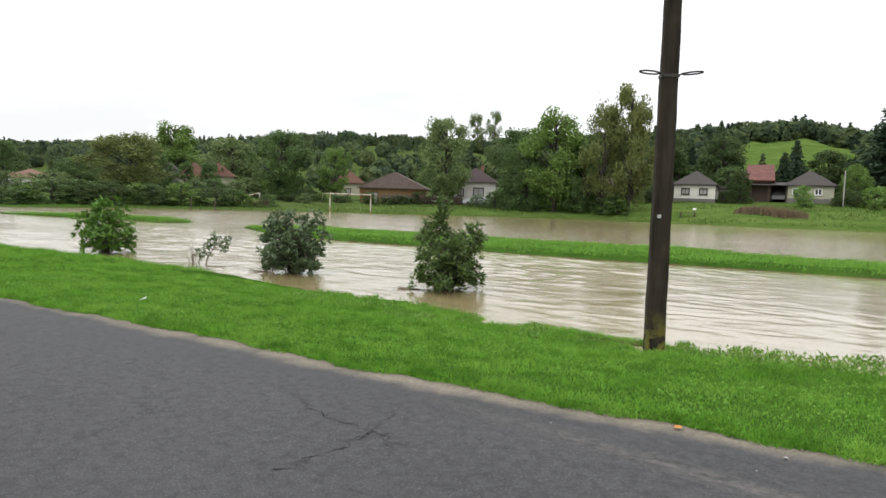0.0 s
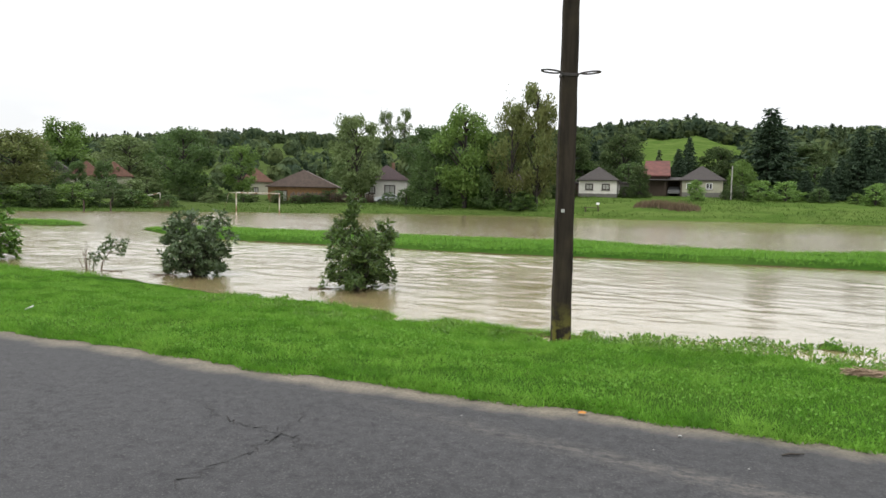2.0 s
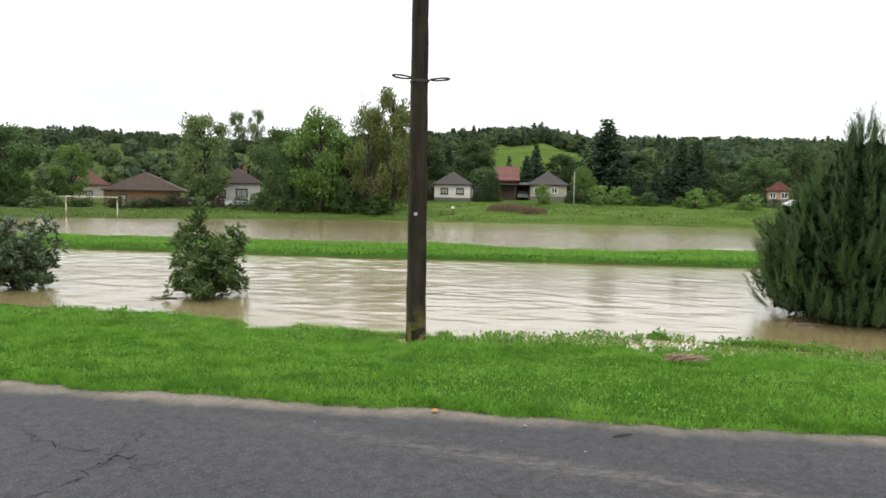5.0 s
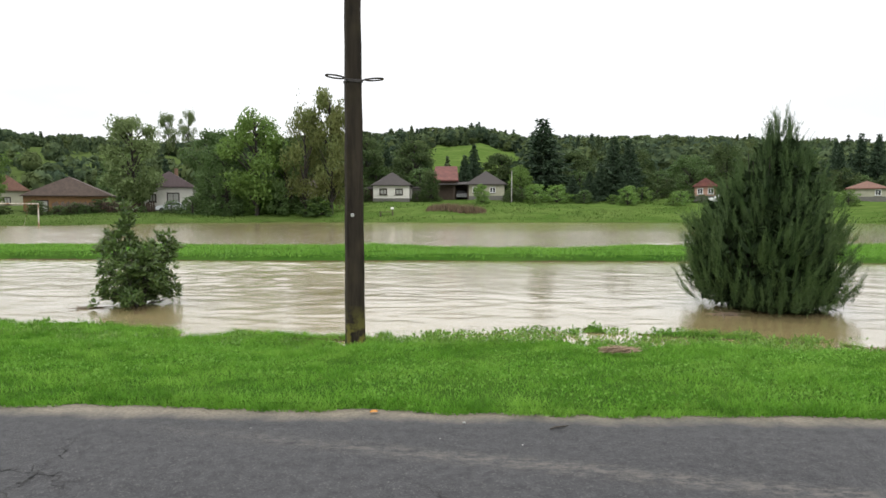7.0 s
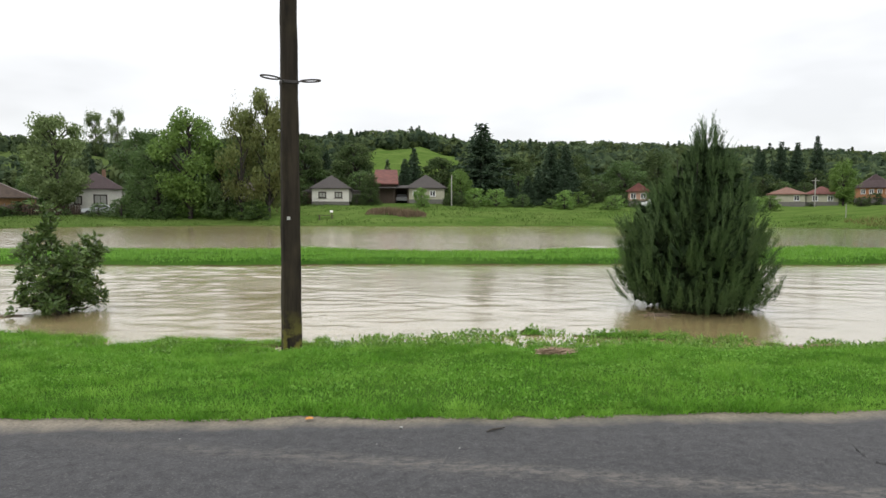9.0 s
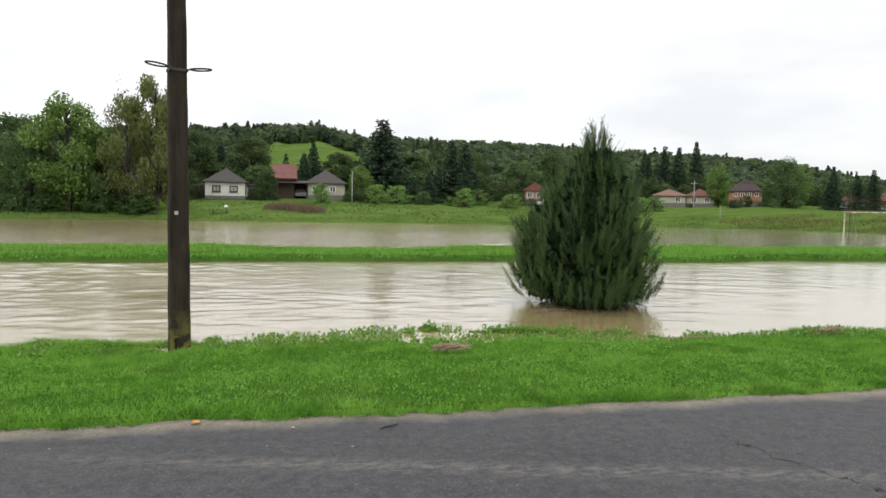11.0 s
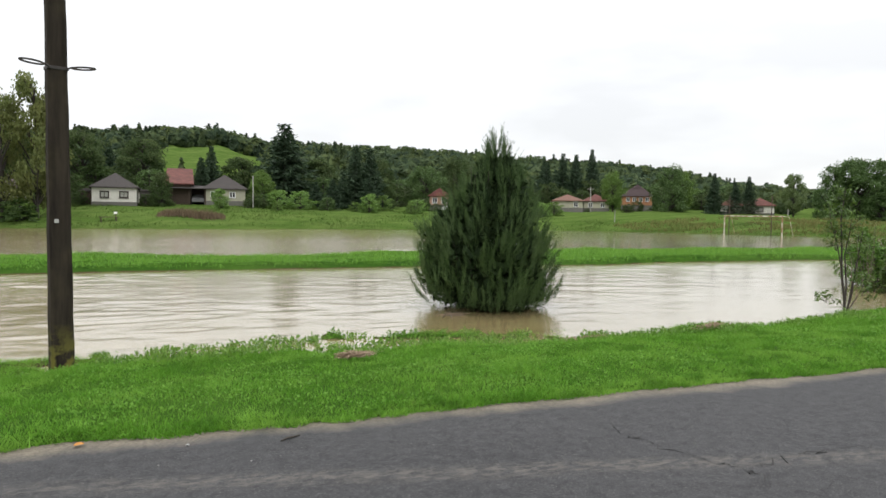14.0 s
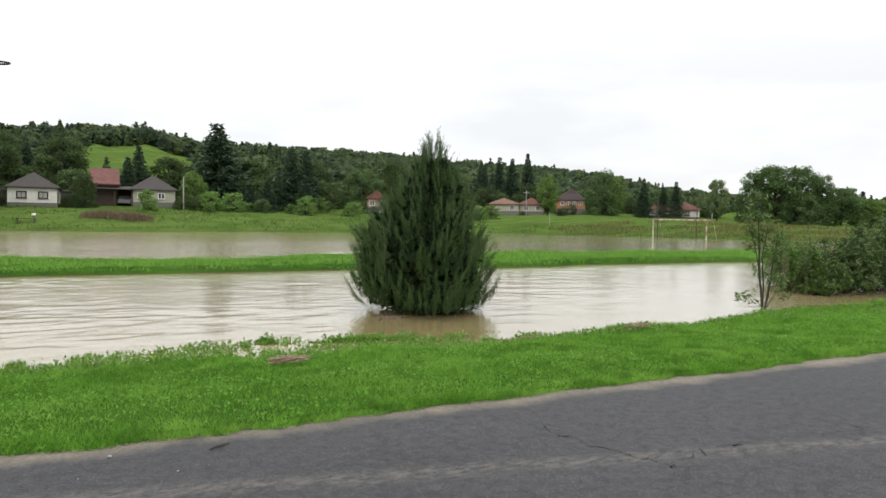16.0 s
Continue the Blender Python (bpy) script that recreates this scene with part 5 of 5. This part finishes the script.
house(-91.3, 87, 45, 5.5, 8, 2.7, 2.6, WALL_CREAM, ROOF_RUST, "low house with rusty red roof behind the hedge", ((0, 0.9, 1.0, 1.1),), chimney=False, base=1.6, hip=0.3)
house(-97.5, 87, 45, 5.0, 8, 2.7, 2.7, WALL_CREAM, ROOF_RUST, "low house with rusty red roof behind the hedge", ((0, 0.9, 1.0, 1.1),), chimney=False, base=1.6, hip=0.3)
house(-104.5, 87, 45, 5.5, 8, 2.7, 2.7, WALL_CREAM, ROOF_DARK, "low house with grey roof behind the hedge", ((0, 0.9, 1.0, 1.1),), chimney=False, base=1.6, hip=0.3)
house(-129.5, 76, 58, 9, 8, 2.0, 1.9, WALL_WHITE, ROOF_RUST, "low white house with orange tiled roof at the village end", ((-2, 0.7, 1.0, 1.0), (2, 0.7, 1.0, 1.0)), chimney=False, base=1.1, hip=0.8)
house(38.1, 108, -15, 3.2, 7, 1.9, 1.5, plain("pinkish_brick", (0.36, 0.22, 0.16), 0.9, 0.2, 3), ROOF_RED, "small brick house with red roof beside a dark tree", ((-0.8, 0.7, 0.9, 1.0), (0.8, 0.7, 0.9, 1.0)), FRAME_WHITE, chimney=False, base=2.8, hip=0.2)
house(65.0, 110.5, -28, 5.6, 7, 1.7, 1.4, WALL_CREAM, ROOF_RUST, "low cream house with orange roof at the meadow's edge", ((1.5, 0.6, 0.9, 1.0),), FRAME_WHITE, chimney=False, base=2.7, hip=0.8)
house(71.3, 110.5, -28, 4.8, 7, 1.75, 1.5, WALL_CREAM, ROOF_RED, "low cream house with red roof and white windows", ((-1.1, 0.6, 0.9, 1.0), (1.2, 0.6, 0.9, 1.0)), FRAME_WHITE, chimney=False, base=2.7, hip=0.8)
house(86.2, 118, -32, 6.0, 8, 2.3, 2.6, WALL_ORANGE, ROOF_PURPLE, "bright orange two-storey house with dark purple roof", ((-1.9, 1.2, 0.8, 0.9), (-0.6, 1.2, 0.8, 0.9), (0.7, 1.2, 0.8, 0.9), (2.0, 1.2, 0.8, 0.9)), FRAME_WHITE, chimney=False, base=3.6, hip=0.2, gable=ROOF_PURPLE)
house(107.3, 105.5, -40, 5.0, 7, 1.9, 1.7, WALL_WHITE, ROOF_RED, "white house with bright red hipped roof among trees", ((0, 0.7, 1.0, 1.0),), chimney=False, base=2.2, hip=0.8)
house(100.5, 106.5, -40, 4.0, 6, 1.7, 1.4, WALL_WHITE, ROOF_RUST, "small outbuilding with faded red roof", ((0, 0.6, 0.8, 0.8),), chimney=False, base=2.4, hip=0.2)


house(-15.2, 100, 3, 1.5, 4, 1.5, 0.5, OLD_WOOD, ROOF_DARK, "small dark timber outhouse beside the farmhouse", plinth=0, chimney=False, hip=0.1, base=2.6, over=0.15)
house(-7.6, 99.5, 3, 1.9, 3, 1.7, 0.4, plain("grey_brick", (0.12, 0.11, 0.1), 0.9, 0.3, 4), ROOF_DARK, "low grey brick lean-to beside the farmhouse", plinth=0, chimney=False, hip=0.1, base=2.5, over=0.15)
house(-24.5, 97.5, 12, 6.0, 9, 2.6, 2.6, WALL_WHITE, ROOF_PURPLE, "white house half hidden behind the willows", ((-1.5, 0.9, 1.0, 1.2), (1.5, 0.9, 1.0, 1.2)), base=1.4, chimney=False)


def build_shed():
    thing = new("open_shed")
    thing.matrix_basis = pose(-2.3, 100.5, ground_z(-2.3, 100.5), 0, 0, 0)
    tagged(thing, "open timber shed with sagging dark roof", "shed")
    for px in (-2.2, 0.0, 2.2):
        for py in (0.0, 3.0):
            part("post", boxed(px - 0.09, py - 0.09, -0.4, px + 0.09, py + 0.09, 2.3 + py * 0.12, bevel=0.01), OLD_WOOD, thing)
    bm = boxed(-2.6, -0.5, 0, 2.6, 3.6, 0.12, bevel=0.02)
    bmesh.ops.rotate(bm, cent=(0, 0, 0), matrix=Matrix.Rotation(radians(7), 3, "X"), verts=bm.verts)
    bmesh.ops.translate(bm, vec=(0, 0, 2.3), verts=bm.verts)
    part("roof", bm, ROOF_DARK, thing)
    part("back_wall", boxed(-2.4, 3.1, -0.4, 2.4, 3.2, 2.55), OLD_WOOD, thing)


build_shed()


def build_car(x, y, rz, paint, label):
    thing = new("car")
    thing.matrix_basis = pose(x, y, ground_z(x, y), 0, 0, rz)
    tagged(thing, label, "car", "parked cars")
    bm = bmesh.new()
    prof = [(-2.0, 0.35), (-2.0, 0.75), (-1.85, 0.85), (-1.0, 0.95), (-0.45, 1.4), (0.9, 1.42), (1.55, 0.95), (1.95, 0.85), (2.0, 0.35)]
    sides = []
    for sy in (-0.8, 0.8):
        sides.append([bm.verts.new((px, sy * (0.82 if pz > 1 else 1), pz)) for px, pz in prof])
    bm.faces.new(sides[0])
    bm.faces.new(sides[1][::-1])
    for i in range(len(prof)):
        j = (i + 1) % len(prof)
        bm.faces.new((sides[0][j], sides[0][i], sides[1][i], sides[1][j]))
    bmesh.ops.recalc_face_normals(bm, faces=bm.faces)
    bmesh.ops.bevel(bm, geom=list(bm.edges), offset=0.05, segments=2, affect="EDGES")
    part("body", bm, paint, thing)
    for sy in (-1, 1):
        bm = bmesh.new()
        q = [(-0.85, 0.98), (-0.42, 1.33), (0.85, 1.35), (1.3, 0.98)]
        v = [bm.verts.new((px, sy * (0.80 - (pz - 0.95) * 0.22), pz)) for px, pz in q] + [bm.verts.new((px, sy * (0.82 - (pz - 0.95) * 0.22), pz)) for px, pz in q]
        bm.faces.new(v[:4])
        bm.faces.new(v[4:][::-1])
        for i in range(4):
            bm.faces.new((v[i], v[(i + 1) % 4], v[4 + (i + 1) % 4], v[4 + i]))
        part("side_window", bm, GLASS, thing)
        for wx in (-1.25, 1.25):
            t = np.linspace(0, 2 * np.pi, 17)
            vv, ff = tubes([(np.array([(wx, sy * 0.62, 0.31), (wx, sy * 0.63, 0.31), (wx, sy * 0.82, 0.31), (wx, sy * 0.83, 0.31)]), (0.02, 0.31, 0.31, 0.02))], 16)
            part("wheel", mesh_of("wheel", vv, ff, plain("tyre_rubber", (0.02, 0.02, 0.02), 0.9)), GLASS, thing)


build_car(-40.6, 88.5, 25, plain("silver_paint", (0.5, 0.52, 0.54), 0.35, 0.05, 3, 0.3), "silver car parked before the white house")
build_car(-1.1, 102.2, 90, plain("grey_paint", (0.1, 0.1, 0.1), 0.35, 0.05), "dark grey car parked under the open shed")
build_car(39.6, 105.0, 20, plain("white_paint", (0.7, 0.7, 0.7), 0.35, 0.05), "white car parked before the brick house")


# ---- goals on the flooded pitch ----
GOAL_PAINT = Mat("chipped_goal_paint", 0.6)
GOAL_PAINT.color(GOAL_PAINT.mix(GOAL_PAINT.ramp(GOAL_PAINT.noise(1.7, 4), 0.45, 0.6), (0.46, 0.43, 0.37), (0.2, 0.11, 0.05)))
GOAL_PAINT = GOAL_PAINT.m


def build_goal(x0, y0, x1, y1, back, label):
    """Two posts, a crossbar and the stays that hold the net."""
    a, b = Vector((x0, y0, 0)), Vector((x1, y1, 0))
    thing = new("football_goal")
    thing.matrix_basis = Matrix.Translation((*a.to_2d(), WATER_Z))
    tagged(thing, label, "football goal", "goals of the flooded pitch")
    d = b - a
    for p in (Vector((0, 0, 0)), d):
        v, f = tubes([(np.array([(p.x, p.y, -0.6), (p.x, p.y, 1.0), (p.x, p.y, 2.33)]), (0.065, 0.065, 0.065))], 10)
        part("post", mesh_of("post", v, f, GOAL_PAINT, True), GOAL_PAINT, thing)
        v, f = tubes([(np.array([(p.x, p.y, 2.3), (p.x + back * 0.9, p.y, 2.25), (p.x + back * 1.7, p.y, -0.4)]), (0.025, 0.025, 0.025))], 8)
        part("stay", mesh_of("stay", v, f, GOAL_PAINT, True), GOAL_PAINT, thing)
    v, f = tubes([(np.array([(0, -0.06, 2.30), tuple(d / 2 + Vector((0, 0, 2.29))), (d.x, d.y + 0.06, 2.30)]), (0.065, 0.065, 0.065))], 10)
    part("crossbar", mesh_of("crossbar", v, f, GOAL_PAINT, True), GOAL_PAINT, thing)


build_goal(-42.58, 55.97, -42.36, 63.29, -1, "white football goal standing in flood water, no net")
build_goal(54.4, 50.63, 53.91, 57.93, 1, "rusty white football goal at the flooded pitch's end")


# ---- small things on the far shore ----
def build_reeds():
    rng = np.random.default_rng(9)
    n = 2600
    x = rng.uniform(-5.8, 2.4, n)
    y = 88.5 + rng.normal(size=n) * 0.7
    z = land(x, y)
    edge = np.clip(1 - np.abs((x + 1.7) / 4.2) ** 4, 0.15, 1)
    v, f = blades(rng, np.stack([x, y, z], 1), 0.8 * edge, 0.09, 0.3)
    tagged(new("dry_reed_bed", mesh_of("dry_reed_bed", v, f, REED)), "low brown strip of dry reeds on the meadow", "reeds", kind="stuff")


build_reeds()


def build_bench():
    thing = new("wooden_bench")
    thing.matrix_basis = pose(-10.8, 86.4, ground_z(-10.8, 86.4), 0, 0, 12)
    tagged(thing, "old wooden bench with a pale board on the bank", "bench")
    for px in (-0.8, 0.8):
        part("leg", boxed(px - 0.06, -0.2, -0.2, px + 0.06, 0.2, 0.45, bevel=0.01), OLD_WOOD, thing)
    part("seat", boxed(-1.05, -0.22, 0.45, 1.05, 0.22, 0.52, bevel=0.01), OLD_WOOD, thing)
    part("post", boxed(0.7, 0.1, 0.52, 0.8, 0.2, 1.1), OLD_WOOD, thing)
    part("board", boxed(0.55, 0.06, 0.85, 0.95, 0.1, 1.12, bevel=0.01), FRAME_WHITE, thing, "pale board")


build_bench()


def build_fence():
    thing = new("wooden_fence")
    z = ground_z(-48, 85.5)
    thing.matrix_basis = pose(-48, 85.5, z, 0, 0, 22)
    tagged(thing, "dark weathered board fence before the farm", "fence")
    rng = np.random.default_rng(2)
    me = [mesh_of("board", *_box_arrays(0.2, 0.03, 1.55 + 0.12 * k), OLD_WOOD) for k in range(3)]
    for k in range(54):
        ob = new("board", me[k % 3])
        ob.parent = thing
        ob.location = (-6.2 + k * 0.225, 0, -0.35)
        ob.rotation_euler = (0, radians(float(rng.normal()) * 1.2), 0)
    for zz in (0.2, 0.95):
        part("rail", boxed(-6.3, 0.035, zz, 6.0, 0.1, zz + 0.09), OLD_WOOD, thing)


def _box_arrays(w, d, h):
    v = np.array([(sx * w / 2, sy * d / 2, sz * h) for sz in (0, 1) for sx, sy in ((-1, -1), (1, -1), (1, 1), (-1, 1))])
    f = np.array([(3, 2, 1, 0), (4, 5, 6, 7), (0, 1, 5, 4), (1, 2, 6, 5), (2, 3, 7, 6), (3, 0, 4, 7)])
    return v, f


build_fence()


def far_pole(x, y, h, r, mat, label, arm=False):
    thing = new("post")
    thing.matrix_basis = pose(x, y, ground_z(x, y), 0, 0, 0)
    tagged(thing, label, "post", "posts across the water")
    v, f = tubes([(np.array([(0, 0, -0.5), (0, 0, h * 0.6), (0, 0, h)]), (r, r * 0.9, r * 0.8))], 8)
    part("shaft", mesh_of("shaft", v, f, mat, True), mat, thing)
    if arm:
        part("cross_arm", boxed(-0.7, -0.05, h - 0.5, 0.7, 0.05, h - 0.4, bevel=0.01), mat, thing)
    return thing


GREY_POST = plain("grey_post", (0.3, 0.29, 0.26), 0.8, 0.2, 5)
far_pole(6.3, 97.5, 4.6, 0.09, GREY_POST, "grey concrete post by the garden")
far_pole(68.4, 108, 4.8, 0.1, GREY_POST, "grey street pole before the cream houses", True)
far_pole(57.5, 84, 1.9, 0.06, GREY_POST, "white marker post on the meadow")
far_pole(113.0, 104, 5.5, 0.13, GREY_POST, "grey street pole by the red-roofed house", True)
for k in range(5):
    far_pole(86 + 6 * k, 62 - 1.5 * k, 1.3, 0.08, OLD_WOOD, "short wooden fence post in the rough meadow")
for px, py in ((-59.8, 53), (-58.2, 55)):
    far_pole(px, py, 1.2, 0.08, OLD_WOOD, "old wooden stake at the flooded field's edge")


def build_net():
    """The ball-catch behind the goal: two tall posts and a net of cords."""
    thing = new("ball_catch_net")
    x, y = 60.0, 60.5
    thing.matrix_basis = pose(x, y, ground_z(x, y), 0, 0, -75)
    tagged(thing, "ball-catch net between two thin tall posts behind the goal", "net")
    for px in (-2.6, 2.6):
        v, f = tubes([(np.array([(px, 0, -0.5), (px, 0, 5.0)]), (0.05, 0.05))], 8)
        part("post", mesh_of("post", v, f, OLD_WOOD, True), OLD_WOOD, thing)
    lines = [(np.array([(-2.6, 0, z), (2.6, 0, z - 0.05)]), (0.006, 0.006)) for z in np.arange(0.6, 4.6, 0.2)]
    lines += [(np.array([(q, 0, 0.5), (q, 0, 4.5)]), (0.006, 0.006)) for q in np.arange(-2.5, 2.6, 0.2)]
    v, f = tubes(lines, 3)
    part("net", mesh_of("net", v, f, OLD_WOOD), OLD_WOOD, thing, "grey cord netting")


build_net()


def build_frame():
    """The old goal that lies in the scrub at the west end."""
    thing = new("overturned_goal_frame")
    thing.matrix_basis = pose(-60.5, 62.5, ground_z(-60.5, 62.5), 0, 0, 40)
    tagged(thing, "broken white goal frame overgrown with dry scrub", "goal frame")
    for pts in (((-2.8, 0, 0.6), (1.5, 0, 1.7)), ((1.5, 0, -0.3), (1.5, 0, 1.7)), ((-2.8, 0, -0.3), (-2.8, 0, 0.6))):
        v, f = tubes([(np.array(pts), (0.06, 0.06))], 8)
        part("bar", mesh_of("bar", v, f, GOAL_PAINT, True), GOAL_PAINT, thing)
    rng = np.random.default_rng(4)
    base = np.stack([rng.uniform(-2, 2.6, 700), rng.normal(size=700) * 0.5, np.full(700, -0.3)], 1)
    v, f = blades(rng, base, 1.1, 0.07, 0.25)
    part("dry_scrub", mesh_of("dry_scrub", v, f, REED), REED, thing, "brown dry scrub")


build_frame()


# ---- litter on the verge ----
def build_litter():
    rng = np.random.default_rng(6)
    z = lambda x, y: ground_z(x, y)  # noqa: E731
    # a fallen yellow leaf, cupped
    bm = bmesh.new()
    rows = []
    for i in range(7):
        u = i / 6
        w = 0.045 * math.sin(math.pi * (0.08 + 0.84 * u)) ** 0.8
        rows.append([bm.verts.new((u * 0.1 - 0.05, s * w, 0.012 + 0.018 * s * s + 0.012 * math.sin(3 * u))) for s in (-1, -0.5, 0, 0.5, 1)])
    for a, b in zip(rows, rows[1:]):
        for j in range(4):
            bm.faces.new((a[j], b[j], b[j + 1], a[j + 1]))
    leaf = part("fallen_leaf", bm, plain("yellow_leaf", (0.36, 0.15, 0.015), 0.6, 0.3, 30), None)
    leaf.matrix_basis = pose(-0.58, 5.0, 0.0, 4, 0, 20)
    leaf.scale = (0.6, 0.6, 0.35)
    tagged(leaf, "single fallen yellow-orange leaf on the road edge", "leaf")
    v, f = tubes([(np.array([(-0.07, -0.03, 0.012), (-0.02, 0.0, 0.016), (0.03, 0.012, 0.014), (0.08, 0.035, 0.012)]), (0.005, 0.008, 0.007, 0.004))], 6)
    stick = part("stick", mesh_of("stick", v, f, BARK, True), BARK, None)
    stick.matrix_basis = pose(0.78, 4.69, 0.0, 0, 0, 8)
    tagged(stick, "short dark stick lying on the asphalt", "stick")
    for x, y, s, c in ((0.11, 4.77, 0.013, 0.26), (0.5, 4.35, 0.007, 0.22), (-0.05, 4.45, 0.006, 0.2), (-1.4, 4.6, 0.007, 0.2)):
        bm = bmesh.new()
        bmesh.ops.create_icosphere(bm, subdivisions=2, radius=s)
        for q in bm.verts:
            q.co *= 1 + 0.25 * float(rng.normal())*0.6
            q.co.z = q.co.z * 0.6 + s * 0.5
        st = part("pebble", bm, plain("pale_stone", (c, c, c * 0.95), 0.8), None)
        st.matrix_basis = pose(x, y, 0.002)
        tagged(st, "small pale pebble on the asphalt", "pebble", "pebbles")
    # mats of flattened dry grass left by the flood
    for x, y, r, n in ((1.87, 7.6, 0.15, 320), (5.9, 9.1, 0.3, 400), (8.6, 9.3, 0.25, 260)):
        px, py = x + rng.normal(size=n) * r * 0.5, y + rng.normal(size=n) * r * 0.25
        a = rng.normal(size=n) * 0.35 + 0.35
        d = np.stack([np.cos(a), np.sin(a), rng.normal(size=n) * 0.12], 1)
        at = np.stack([px, py, land(px, py) + 0.05 + rng.uniform(0, 0.05, n)], 1)
        s = unit(np.cross(d, rng.normal(size=(n, 3)))) * 0.004
        L = rng.uniform(0.1, 0.3, n)[:, None]
        v = np.stack([at - d * L / 2 - s, at - d * L / 2 + s, at + d * L / 2 + s * 0.4, at + d * L / 2 - s * 0.4], 1).reshape(-1, 3)
        ob = new("flood_debris", mesh_of("flood_debris", v, np.arange(len(v)).reshape(-1, 4), STRAW))
        tagged(ob, "flattened mat of washed-up brown straw on the grass", "debris", "flood debris", "stuff")
    # a scrap of white litter
    bm = boxed(-0.05, -0.03, 0, 0.05, 0.03, 0.015, bevel=0.005)
    for q in bm.verts:
        q.co.z += 0.02 * math.sin(q.co.x * 40)
    sc = part("paper_scrap", bm, plain("white_paper", (0.5, 0.5, 0.48), 0.8), None)
    sc.matrix_basis = pose(-8.2, 6.5, z(-8.2, 6.5) + 0.05, 8, 0, 30)
    tagged(sc, "crumpled white paper scrap in the grass", "litter")


STRAW = foliage("washed_up_straw", (0.16, 0.11, 0.07), (0.36, 0.27, 0.19), 0.1, 0.85)
build_litter()


# ---- driftwood caught by the shrubs ----
def build_driftwood(x, y, rz, seed):
    rng = np.random.default_rng(seed)
    lines = []
    for k in range(7):
        a = rng.normal() * 0.5
        p = np.array([rng.normal() * 0.12, rng.normal() * 0.1, 0.01])
        d = np.array([math.cos(a), math.sin(a), rng.normal() * 0.12]) * rng.uniform(0.15, 0.4)
        lines.append(([p - d, p + rng.normal(size=3) * 0.01, p + d], (0.005, 0.011, 0.004)))
    v, f = tubes(lines, 5)
    ob = new("driftwood", mesh_of("driftwood", v, f, TWIG, True))
    ob.matrix_basis = pose(x, y, WATER_Z + 0.005, 0, 0, rz)
    tagged(ob, "small tangle of driftwood floating against a shrub", "driftwood", "driftwood", "stuff")


build_driftwood(-7.55, 13.0, 10, 1)
build_driftwood(-12.3, 13.3, 30, 2)
build_driftwood(-14.0, 13.3, -10, 3)
build_driftwood(5.0, 12.7, 15, 4)
